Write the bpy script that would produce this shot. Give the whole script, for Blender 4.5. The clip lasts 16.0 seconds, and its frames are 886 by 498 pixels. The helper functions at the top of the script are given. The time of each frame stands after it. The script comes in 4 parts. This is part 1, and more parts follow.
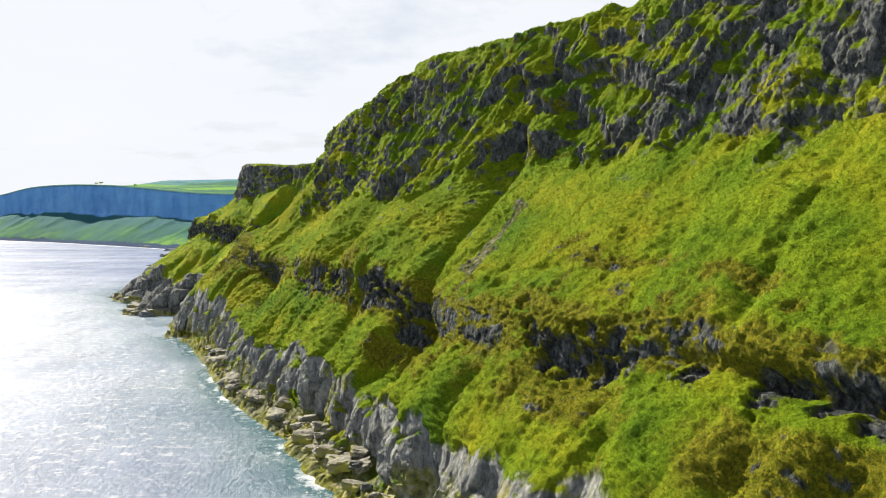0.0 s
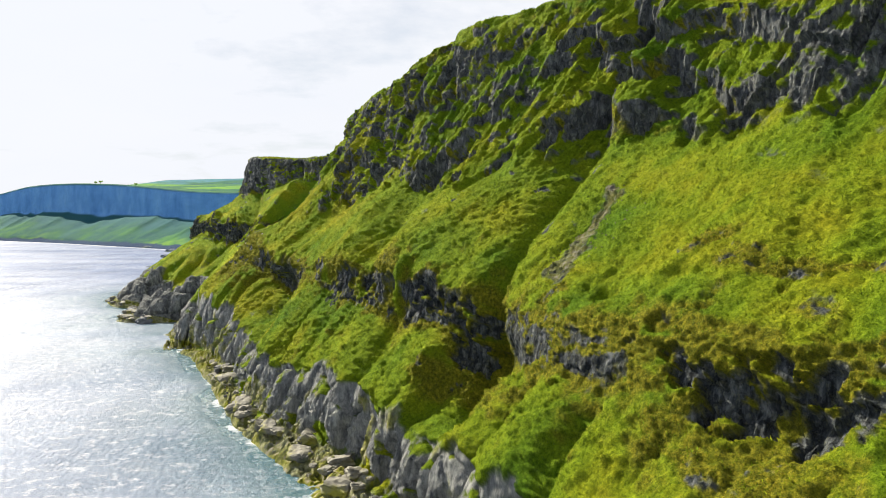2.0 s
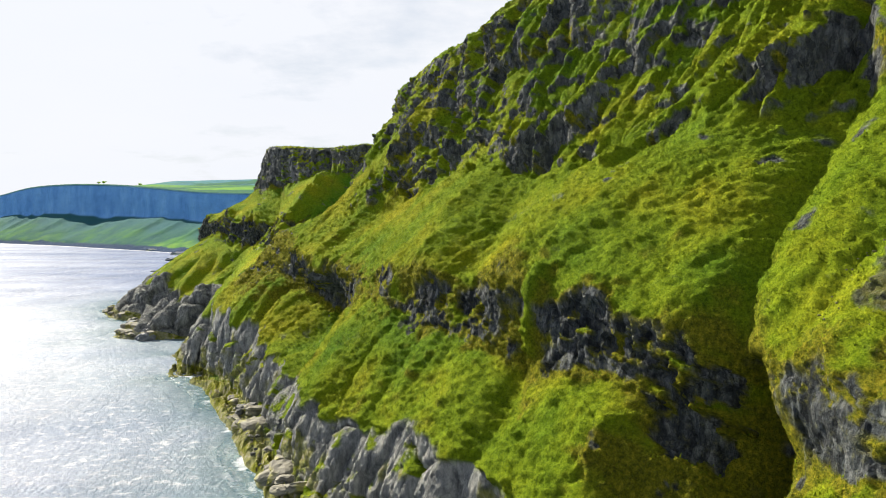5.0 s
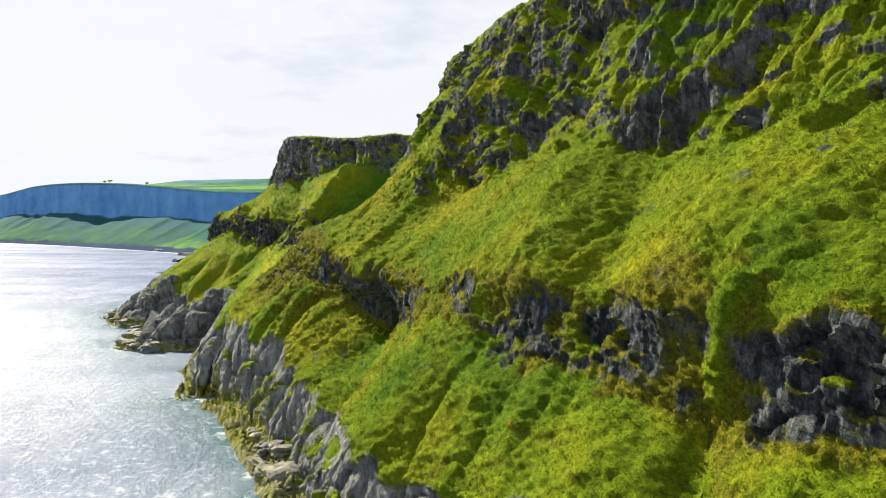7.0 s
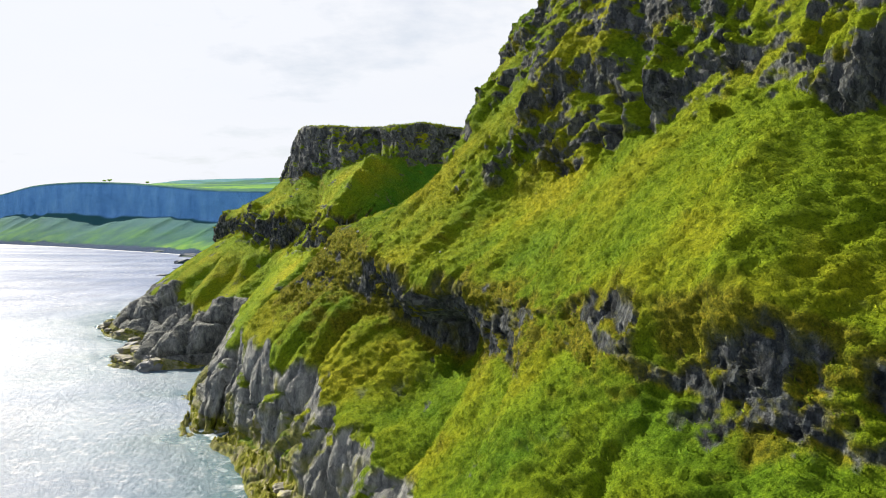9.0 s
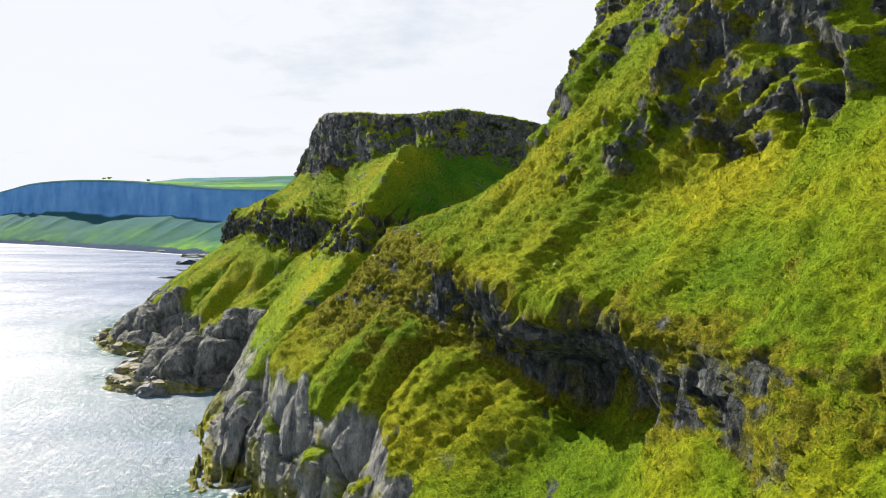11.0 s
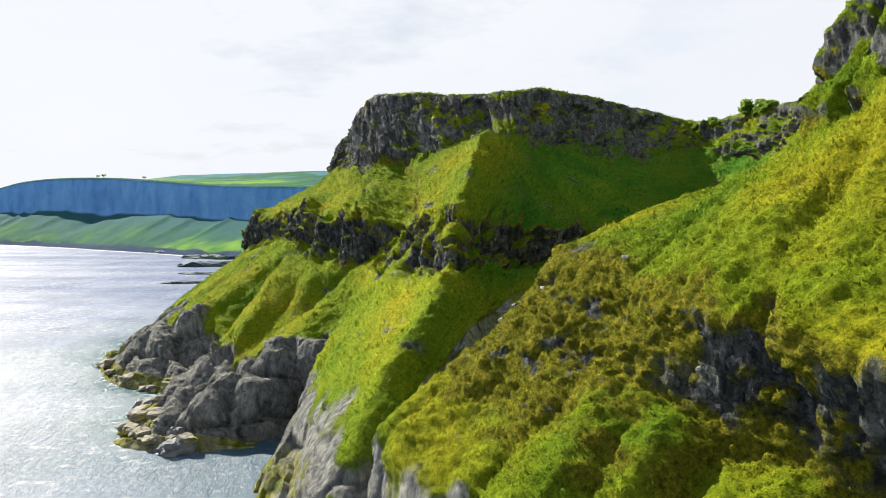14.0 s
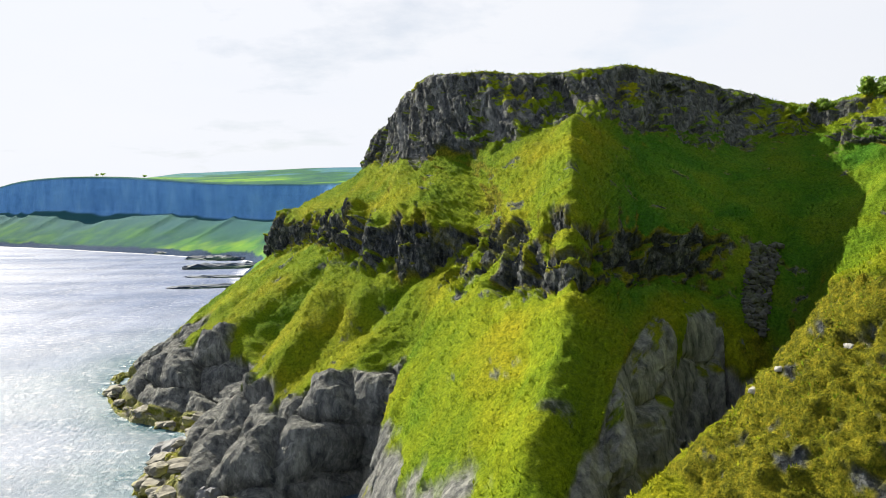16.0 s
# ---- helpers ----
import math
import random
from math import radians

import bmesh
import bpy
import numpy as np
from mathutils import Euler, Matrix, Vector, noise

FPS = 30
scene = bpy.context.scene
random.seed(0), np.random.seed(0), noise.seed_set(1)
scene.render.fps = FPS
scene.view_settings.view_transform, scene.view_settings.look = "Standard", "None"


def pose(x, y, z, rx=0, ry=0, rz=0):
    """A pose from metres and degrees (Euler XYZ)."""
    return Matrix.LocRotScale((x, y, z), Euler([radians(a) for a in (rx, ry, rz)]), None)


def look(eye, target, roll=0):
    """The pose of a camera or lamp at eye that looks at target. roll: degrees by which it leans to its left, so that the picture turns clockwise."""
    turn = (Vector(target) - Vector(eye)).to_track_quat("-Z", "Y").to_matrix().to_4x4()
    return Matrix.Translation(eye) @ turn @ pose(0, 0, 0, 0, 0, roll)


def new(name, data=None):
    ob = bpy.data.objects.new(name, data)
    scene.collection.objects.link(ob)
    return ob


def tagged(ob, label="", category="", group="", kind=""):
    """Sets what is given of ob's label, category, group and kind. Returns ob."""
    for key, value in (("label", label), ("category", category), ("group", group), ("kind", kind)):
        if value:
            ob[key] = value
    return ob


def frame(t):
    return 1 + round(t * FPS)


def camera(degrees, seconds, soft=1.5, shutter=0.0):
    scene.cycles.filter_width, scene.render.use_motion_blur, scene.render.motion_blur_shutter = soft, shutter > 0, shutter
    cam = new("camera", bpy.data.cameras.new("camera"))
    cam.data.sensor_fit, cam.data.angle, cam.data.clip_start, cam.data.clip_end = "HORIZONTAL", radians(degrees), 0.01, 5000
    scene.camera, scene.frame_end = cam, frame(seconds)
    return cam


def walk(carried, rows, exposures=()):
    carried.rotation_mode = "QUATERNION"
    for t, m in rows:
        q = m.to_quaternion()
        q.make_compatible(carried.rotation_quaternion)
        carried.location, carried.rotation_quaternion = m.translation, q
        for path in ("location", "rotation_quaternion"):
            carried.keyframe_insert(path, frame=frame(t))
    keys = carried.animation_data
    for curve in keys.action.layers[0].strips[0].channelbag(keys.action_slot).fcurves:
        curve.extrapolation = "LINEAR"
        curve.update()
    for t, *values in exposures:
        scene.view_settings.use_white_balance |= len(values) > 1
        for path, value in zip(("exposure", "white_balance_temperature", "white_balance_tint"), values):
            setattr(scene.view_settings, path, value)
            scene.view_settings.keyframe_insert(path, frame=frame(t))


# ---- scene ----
cam = camera(59.1, 16.0, soft=1.0)
PATH = [
    (0, (0.951, -1.081, 42.223), (0.931, 0.917, 42.134), 0.1),
    (0.5, (-1.406, 6.551, 41.737), (-1.429, 8.549, 41.648), 0.1),
    (1, (-3.846, 13.998, 41.349), (-3.87, 15.996, 41.26), 0.1),
    (1.5, (-6.528, 21.564, 40.91), (-6.552, 23.562, 40.823), 0.1),
    (2, (-9.266, 29.03, 40.649), (-9.29, 31.028, 40.562), 0.1),
    (2.5, (-11.872, 36.563, 40.267), (-11.899, 38.561, 40.182), 0.2),
    (3, (-14.469, 43.995, 40.041), (-14.499, 45.993, 39.958), 0.2),
    (3.5, (-17.318, 51.72, 39.905), (-17.349, 53.718, 39.82), 0.2),
    (4, (-20.222, 58.864, 39.801), (-20.253, 60.862, 39.716), 0.2),
    (4.2, (-21.464, 61.914, 39.641), (-21.494, 63.912, 39.557), 0.1),
    (6.3, (-32.807, 92.882, 37.915), (-32.853, 94.88, 37.839), 0.3),
    (6.5, (-33.824, 95.605, 37.931), (-33.874, 97.603, 37.853), 0.2),
    (7, (-36.662, 102.587, 37.615), (-36.714, 104.585, 37.539), 0.3),
    (7.5, (-39.655, 109.787, 37.264), (-39.707, 111.785, 37.192), 0.3),
    (8, (-42.408, 116.786, 37.111), (-42.461, 118.784, 37.039), 0.2),
    (8.5, (-45.069, 123.694, 37.018), (-45.123, 125.692, 36.946), 0.3),
    (9, (-47.736, 130.719, 37.096), (-47.79, 132.717, 37.02), 0.2),
    (9.2, (-48.883, 133.636, 37.246), (-48.937, 135.634, 37.167), -0.0),
    (11.3, (-61.23, 161.915, 36.96), (-61.282, 163.913, 36.885), 0.5),
    (11.5, (-62.634, 164.261, 36.93), (-62.681, 166.259, 36.859), 0.6),
    (12, (-65.819, 169.814, 37.212), (-65.863, 171.812, 37.139), 0.5),
    (12.5, (-68.965, 175.718, 37.494), (-69.008, 177.716, 37.418), 0.5),
    (13, (-72.069, 181.652, 37.818), (-72.112, 183.65, 37.739), 0.4),
    (13.5, (-75.358, 187.649, 38.195), (-75.4, 189.646, 38.111), 0.1),
    (14, (-78.917, 194.15, 38.584), (-78.956, 196.148, 38.495), -0.1),
    (14.5, (-82.543, 201.006, 38.764), (-82.58, 203.004, 38.673), -0.3),
    (15, (-86.321, 207.445, 39.041), (-86.352, 209.443, 38.947), -0.4),
    (15.5, (-89.88, 213.944, 39.484), (-89.908, 215.941, 39.387), -0.5),
    (16, (-92.707, 220.794, 39.675), (-92.743, 222.792, 39.576), -0.6),
]
walk(cam, [(t, look(eye, target, roll)) for t, eye, target, roll in PATH])
scene.view_settings.exposure = 1.14

# ---- world and sun ----
SUN_AZ, SUN_EL = radians(-43.0), radians(34.5)      # from +y towards -x; above the horizon
world = bpy.data.worlds.new("world")
scene.world = world
world.use_nodes = True
wn, wl = world.node_tree.nodes, world.node_tree.links
wn.clear()
w_out = wn.new("ShaderNodeOutputWorld")
w_bg = wn.new("ShaderNodeBackground")
w_sky = wn.new("ShaderNodeTexSky")
w_sky.sky_type, w_sky.sun_disc = "NISHITA", False
w_sky.sun_elevation, w_sky.sun_rotation = SUN_EL, -SUN_AZ
w_co = wn.new("ShaderNodeTexCoord")
w_sep = wn.new("ShaderNodeSeparateXYZ")
wl.new(w_co.outputs["Generated"], w_sep.inputs["Vector"])


def w_math(op, a, b, c=None):
    m = wn.new("ShaderNodeMath")
    m.operation = op
    for k, v in enumerate((a, b, c)):
        if isinstance(v, bpy.types.NodeSocket):
            wl.new(v, m.inputs[k])
        elif v is not None:
            m.inputs[k].default_value = v
    return m.outputs["Value"]


# a broken layer of cloud, seen edge-on towards the horizon
w_up = w_math("MAXIMUM", w_sep.outputs["Z"], 0.0)
w_den = w_math("ADD", w_up, 0.16)
w_flat = wn.new("ShaderNodeCombineXYZ")
wl.new(w_math("DIVIDE", w_sep.outputs["X"], w_den), w_flat.inputs["X"])
wl.new(w_math("DIVIDE", w_sep.outputs["Y"], w_den), w_flat.inputs["Y"])
w_no = wn.new("ShaderNodeTexNoise")
w_no.inputs["Scale"].default_value, w_no.inputs["Detail"].default_value = 1.15, 8.0
w_no.inputs["Roughness"].default_value = 0.6
w_no2 = wn.new("ShaderNodeTexNoise")
w_no2.inputs["Scale"].default_value, w_no2.inputs["Detail"].default_value = 0.7, 6.0
wl.new(w_flat.outputs["Vector"], w_no.inputs["Vector"])
wl.new(w_flat.outputs["Vector"], w_no2.inputs["Vector"])
w_low = w_math("SUBTRACT", 1.0, w_math("MULTIPLY", w_up, 2.3))
w_fac = w_math("MULTIPLY_ADD", w_math("SUBTRACT", w_no.outputs["Fac"], 0.5), 2.5, w_math("MULTIPLY_ADD", w_low, 0.50, 0.74))
w_clamp = wn.new("ShaderNodeClamp")
wl.new(w_fac, w_clamp.inputs["Value"])
w_mix = wn.new("ShaderNodeMixRGB")
w_cl = wn.new("ShaderNodeValToRGB")
w_cl.color_ramp.elements[0].position, w_cl.color_ramp.elements[1].position = 0.30, 0.62
w_cl.color_ramp.elements[0].color = (9.2, 9.5, 10.2, 1)
w_cl.color_ramp.elements[1].color = (9.5, 9.7, 10.2, 1)
wl.new(w_no2.outputs["Fac"], w_cl.inputs["Fac"])
wl.new(w_clamp.outputs["Result"], w_mix.inputs["Fac"])
wl.new(w_sky.outputs["Color"], w_mix.inputs["Color1"])
w_dot = wn.new("ShaderNodeVectorMath")
w_dot.operation = "DOT_PRODUCT"
wl.new(w_co.outputs["Generated"], w_dot.inputs[0])
w_dot.inputs[1].default_value = (math.sin(SUN_AZ) * math.cos(SUN_EL), math.cos(SUN_AZ) * math.cos(SUN_EL), math.sin(SUN_EL))
w_lit = wn.new("ShaderNodeVectorMath")              # thin cloud is brighter towards the sun
w_lit.operation = "SCALE"
wl.new(w_cl.outputs["Color"], w_lit.inputs[0])
wl.new(w_math("MULTIPLY_ADD", w_dot.outputs["Value"], 0.10, 0.90), w_lit.inputs["Scale"])
wl.new(w_lit.outputs["Vector"], w_mix.inputs["Color2"])
wl.new(w_mix.outputs["Color"], w_bg.inputs["Color"])
w_bg.inputs["Strength"].default_value = 0.0455
wl.new(w_bg.outputs["Background"], w_out.inputs["Surface"])

sun_data = bpy.data.lights.new("sun", "SUN")
sun_data.energy, sun_data.angle, sun_data.color = 5.0, radians(0.6), (1.0, 0.92, 0.76)
sun = new("sun", sun_data)
to_sun = Vector((math.sin(SUN_AZ) * math.cos(SUN_EL), math.cos(SUN_AZ) * math.cos(SUN_EL), math.sin(SUN_EL)))
sun.rotation_euler = to_sun.to_track_quat("Z", "Y").to_euler()
sun.location = (-200, 200, 300)


# ---- numbers: noise ----
def lattice(ix, iy, iz, seed):
    h = (ix * 374761393 + iy * 668265263 + iz * 2147483647 + seed * 974634541) & 0xFFFFFFFF
    h = ((h ^ (h >> 13)) * 1274126177) & 0xFFFFFFFF
    h = ((h ^ (h >> 16)) * 2246822519) & 0xFFFFFFFF
    return ((h ^ (h >> 15)) & 0xFFFF).astype(np.float64) / 32767.5 - 1.0


def vnoise(x, y, z, seed=0):
    """Smooth value noise, -1 to 1."""
    x, y, z = np.broadcast_arrays(np.asarray(x, float), np.asarray(y, float), np.asarray(z, float))
    fx, fy, fz = np.floor(x), np.floor(y), np.floor(z)
    ix, iy, iz = fx.astype(np.int64), fy.astype(np.int64), fz.astype(np.int64)
    tx, ty, tz = x - fx, y - fy, z - fz
    tx, ty, tz = (t * t * t * (t * (6 * t - 15) + 10) for t in (tx, ty, tz))
    out = 0.0
    for dx in (0, 1):
        for dy in (0, 1):
            for dz in (0, 1):
                w = (tx if dx else 1 - tx) * (ty if dy else 1 - ty) * (tz if dz else 1 - tz)
                out = out + w * lattice(ix + dx, iy + dy, iz + dz, seed)
    return out


def fbm(x, y, z, octaves=4, seed=0, gain=0.5):
    total, amp, norm = 0.0, 1.0, 0.0
    for k in range(octaves):
        f = 2.03 ** k
        total = total + amp * vnoise(x * f, y * f, z * f, seed + 17 * k)
        norm += amp
        amp *= gain
    return total / norm


def cells(x, y, seed=0):
    """The nearest random point's own value (-1 to 1) and the gap to the second nearest."""
    ix, iy = np.floor(x).astype(np.int64), np.floor(y).astype(np.int64)
    f1, f2, val = np.full(x.shape, 9.0), np.full(x.shape, 9.0), np.zeros(x.shape)
    for dx in (-1, 0, 1):
        for dy in (-1, 0, 1):
            cx, cy = ix + dx, iy + dy
            px = cx + 0.5 + 0.42 * lattice(cx, cy, cx * 0, seed)
            py = cy + 0.5 + 0.42 * lattice(cx, cy, cx * 0 + 1, seed)
            d = np.hypot(x - px, y - py)
            near = d < f1
            f2 = np.where(near, f1, np.minimum(f2, d))
            val = np.where(near, lattice(cx, cy, cx * 0 + 2, seed), val)
            f1 = np.where(near, d, f1)
    return val, f2 - f1


def smooth(a, lo, hi):
    t = np.clip((a - lo) / (hi - lo), 0, 1)
    return t * t * (3 - 2 * t)


# ---- materials ----
def material(name):
    m = bpy.data.materials.new(name)
    m.use_nodes = True
    nt = m.node_tree
    return m, nt, nt.nodes["Principled BSDF"]


def node(nt, kind, **values):
    n = nt.nodes.new(kind)
    for key, value in values.items():
        n.inputs[key.replace("_", " ")].default_value = value
    return n


def noise_node(nt, scale, detail=6.0, rough=0.55, stretch=None):
    co = nt.nodes.new("ShaderNodeTexCoord")
    n = node(nt, "ShaderNodeTexNoise", Scale=scale, Detail=detail, Roughness=rough)
    if stretch:
        mp = nt.nodes.new("ShaderNodeMapping")
        mp.inputs["Scale"].default_value = stretch
        nt.links.new(co.outputs["Object"], mp.inputs["Vector"])
        nt.links.new(mp.outputs["Vector"], n.inputs["Vector"])
    else:
        nt.links.new(co.outputs["Object"], n.inputs["Vector"])
    return n


def ramp(nt, source, stops):
    r = nt.nodes.new("ShaderNodeValToRGB")
    e = r.color_ramp.elements
    while len(e) < len(stops):
        e.new(0.5)
    for k, (p, c) in enumerate(stops):
        e[k].position = p
        e[k].color = (*c, 1) if len(c) == 3 else c
    nt.links.new(source, r.inputs["Fac"])
    return r


def mix(nt, fac, a, b, mode="MIX"):
    m = nt.nodes.new("ShaderNodeMixRGB")
    m.blend_type = mode
    for sock, v in (("Fac", fac), ("Color1", a), ("Color2", b)):
        if isinstance(v, bpy.types.NodeSocket):
            nt.links.new(v, m.inputs[sock])
        else:
            m.inputs[sock].default_value = v if not isinstance(v, tuple) else (*v, 1)
    return m.outputs["Color"]


def bump(nt, bsdf, height, strength, distance, below=None):
    b = node(nt, "ShaderNodeBump", Strength=strength, Distance=distance)
    nt.links.new(height, b.inputs["Height"])
    if below is not None:
        nt.links.new(below, b.inputs["Normal"])
    if bsdf is not None:
        nt.links.new(b.outputs["Normal"], bsdf.inputs["Normal"])
    return b.outputs["Normal"]


def cliff_material(name, far=False):
    """Turf, dark basalt, pale sea-washed rock and weed, told apart by the mesh's "cover" attribute. Far: blue haze is
    mixed into the colours.
    """
    m, nt, bsdf = material(name)
    at = nt.nodes.new("ShaderNodeAttribute")
    at.attribute_name = "cover"
    sep = nt.nodes.new("ShaderNodeSeparateColor")
    nt.links.new(at.outputs["Color"], sep.inputs["Color"])
    # turf
    patch = noise_node(nt, 0.07, 5)
    tuft = noise_node(nt, 2.2, 6, 0.68)
    fine = noise_node(nt, 7.0, 3, 0.7)
    base = ramp(nt, patch.outputs["Fac"], [(0.30, (0.088, 0.180, 0.010)), (0.5, (0.178, 0.252, 0.011)), (0.68, (0.280, 0.292, 0.014))]).outputs["Color"]
    clump = ramp(nt, tuft.outputs["Fac"], [(0.32, (0.50, 0.56, 0.50)), (0.5, (1.04, 1.04, 0.95)), (0.68, (1.55, 1.45, 1.25))]).outputs["Color"]
    turf = mix(nt, 1.0, base, clump, "MULTIPLY")
    dead = ramp(nt, fine.outputs["Fac"], [(0.50, (0, 0, 0)), (0.75, (1, 1, 1))]).outputs["Color"]
    turf = mix(nt, mix(nt, 1.0, dead, (0.22, 0.22, 0.22), "MULTIPLY"), turf, (0.15, 0.120, 0.015))
    turf = mix(nt, sep.outputs["Green"], turf, mix(nt, 1.0, turf, (1.38, 1.28, 1.25), "MULTIPLY"))     # dry, bleached grass; also brightens the spur's sunlit face
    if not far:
        turf = mix(nt, sep.outputs["Blue"], turf, mix(nt, 1.0, turf, (0.42, 0.80, 1.5), "MULTIPLY"))       # lush grass of the hollow, darkened as well for the spur's shade
    # rough heather and dead stalks on the steep parts
    heath = ramp(nt, tuft.outputs["Fac"], [(0.30, (0.050, 0.062, 0.010)), (0.5, (0.175, 0.178, 0.014)), (0.68, (0.350, 0.305, 0.025))]).outputs["Color"]
    turf = mix(nt, at.outputs["Alpha"], turf, heath)
    speck = ramp(nt, fine.outputs["Fac"], [(0.32, (0.64, 0.68, 0.60)), (0.5, (1.02, 1.02, 1.0)), (0.68, (1.36, 1.32, 1.2))]).outputs["Color"]
    turf = mix(nt, 1.0, turf, speck, "MULTIPLY")
    # dark basalt with lichen
    grain = noise_node(nt, 1.1, 8, 0.7, (1.0, 1.0, 0.35))
    lichen = noise_node(nt, 1.5, 7, 0.75)
    basalt = ramp(nt, grain.outputs["Fac"], [(0.3, (0.016, 0.019, 0.021)), (0.5, (0.064, 0.073, 0.079)), (0.68, (0.23, 0.24, 0.24))]).outputs["Color"]
    spots = ramp(nt, lichen.outputs["Fac"], [(0.52, (0, 0, 0)), (0.64, (1, 1, 1))]).outputs["Color"]
    basalt = mix(nt, mix(nt, 1.0, spots, (0.5, 0.5, 0.5), "MULTIPLY"), basalt, (0.19, 0.19, 0.10))
    # pale rock of the sea cliff
    veins = noise_node(nt, 0.7, 9, 0.72, (1.0, 1.0, 0.3))
    pale = ramp(nt, veins.outputs["Fac"], [(0.32, (0.052, 0.060, 0.068)), (0.48, (0.255, 0.262, 0.255)), (0.66, (0.50, 0.50, 0.46))]).outputs["Color"]
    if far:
        # distance haze is put into these blue rock and teal turf colours
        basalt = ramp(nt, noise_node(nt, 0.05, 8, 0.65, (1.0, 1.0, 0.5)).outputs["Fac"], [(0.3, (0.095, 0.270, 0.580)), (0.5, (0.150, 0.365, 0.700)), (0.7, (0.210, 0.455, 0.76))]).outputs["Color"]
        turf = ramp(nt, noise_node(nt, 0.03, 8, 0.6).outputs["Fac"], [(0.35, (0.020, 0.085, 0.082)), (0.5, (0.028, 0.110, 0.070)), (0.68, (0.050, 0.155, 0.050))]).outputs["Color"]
        # lime turf, mostly low and near, without the haze blue
        lime_turf = ramp(nt, noise_node(nt, 0.05, 6, 0.6).outputs["Fac"], [(0.35, (0.075, 0.225, 0.045)), (0.65, (0.180, 0.335, 0.035))]).outputs["Color"]
        turf = mix(nt, sep.outputs["Green"], turf, lime_turf)
        turf = mix(nt, at.outputs["Alpha"], turf, (0.030, 0.108, 0.128))        # blue-green haze tint on the slope under the scarp
    rock = basalt if far else mix(nt, sep.outputs["Green"], basalt, pale)
    # weed and yellow lichen by the water
    weedn = noise_node(nt, 0.8, 5)
    weed = ramp(nt, weedn.outputs["Fac"], [(0.32, (0.045, 0.048, 0.012)), (0.44, (0.21, 0.23, 0.018)), (0.55, (0.36, 0.35, 0.06)), (0.66, (0.54, 0.48, 0.34))]).outputs["Color"]
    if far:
        # rock shelf by the water, blue with the same painted haze
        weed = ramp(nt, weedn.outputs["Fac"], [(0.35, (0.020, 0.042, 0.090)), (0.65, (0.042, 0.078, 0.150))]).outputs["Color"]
    vo = nt.nodes.new("ShaderNodeTexVoronoi")
    vo.feature = "DISTANCE_TO_EDGE"
    vo.inputs["Scale"].default_value = 0.9
    vmap = nt.nodes.new("ShaderNodeMapping")
    vmap.inputs["Scale"].default_value = (1.0, 1.0, 0.45)
    vco = nt.nodes.new("ShaderNodeTexCoord")
    nt.links.new(vco.outputs["Object"], vmap.inputs["Vector"])
    warp = noise_node(nt, 0.8, 4)
    shift = nt.nodes.new("ShaderNodeVectorMath")
    shift.operation = "MULTIPLY_ADD"
    nt.links.new(warp.outputs["Color"], shift.inputs[0])
    shift.inputs[1].default_value = (1.6, 1.6, 1.6)
    nt.links.new(vmap.outputs["Vector"], shift.inputs[2])
    nt.links.new(shift.outputs["Vector"], vo.inputs["Vector"])
    cracks = ramp(nt, vo.outputs["Distance"], [(0.0, (0.55, 0.55, 0.55)), (0.05, (1, 1, 1))])
    rock = mix(nt, mix(nt, sep.outputs["Green"], (1.0, 1.0, 1.0), (0.3, 0.3, 0.3)), rock, mix(nt, 1.0, rock, cracks.outputs["Color"], "MULTIPLY"))
    fv = nt.nodes.new("ShaderNodeTexVoronoi")
    fv.inputs["Scale"].default_value, fv.inputs["Detail"].default_value, fv.inputs["Roughness"].default_value = 1.5, 1.0, 0.5
    nt.links.new(shift.outputs["Vector"], fv.inputs["Vector"])
    facet = nt.nodes.new("ShaderNodeSeparateColor")
    nt.links.new(fv.outputs["Color"], facet.inputs["Color"])
    tone = ramp(nt, facet.outputs["Red"], [(0.0, (0.34, 0.34, 0.36)), (0.55, (0.8, 0.8, 0.82)), (1.0, (1.45, 1.45, 1.42))]).outputs["Color"]
    if not far:
        rock = mix(nt, mix(nt, sep.outputs["Green"], (0.9, 0.9, 0.9), (0.35, 0.35, 0.35)), rock, mix(nt, 1.0, rock, tone, "MULTIPLY"))
    rock = mix(nt, sep.outputs["Blue"], rock, weed)
    col = mix(nt, sep.outputs["Red"], turf, rock)
    nt.links.new(col, bsdf.inputs["Base Color"])
    bsdf.inputs["Roughness"].default_value = 0.9
    bsdf.inputs["Specular IOR Level"].default_value = 0.04
    chip = bump(nt, None, mix(nt, sep.outputs["Red"], (0.5, 0.5, 0.5), facet.outputs["Red"]), 0.0 if far else 0.7, 0.5)
    first = bump(nt, None, grain.outputs["Fac"], 0.3 if far else 1.0, 0.8, chip)
    second = bump(nt, None, tuft.outputs["Fac"], 1.0, 0.34, first)
    bump(nt, bsdf, fine.outputs["Fac"], 1.0, 0.25, second)
    return m


CLIFF = cliff_material("turf_and_basalt")
HAZED_CLIFF = cliff_material("far_hazed_turf_and_basalt", True)


def rock_material(name, dark, light, algae):
    m, nt, bsdf = material(name)
    a = noise_node(nt, 0.7, 8, 0.65)
    b = noise_node(nt, 0.35, 5)
    col = ramp(nt, a.outputs["Fac"], [(0.3, dark), (0.7, light)]).outputs["Color"]
    spots = ramp(nt, b.outputs["Fac"], [(0.48, (0, 0, 0)), (0.62, (1, 1, 1))]).outputs["Color"]
    col = mix(nt, spots, col, algae)
    nt.links.new(col, bsdf.inputs["Base Color"])
    bsdf.inputs["Roughness"].default_value = 0.8
    bump(nt, bsdf, a.outputs["Fac"], 0.8, 0.4)
    return m


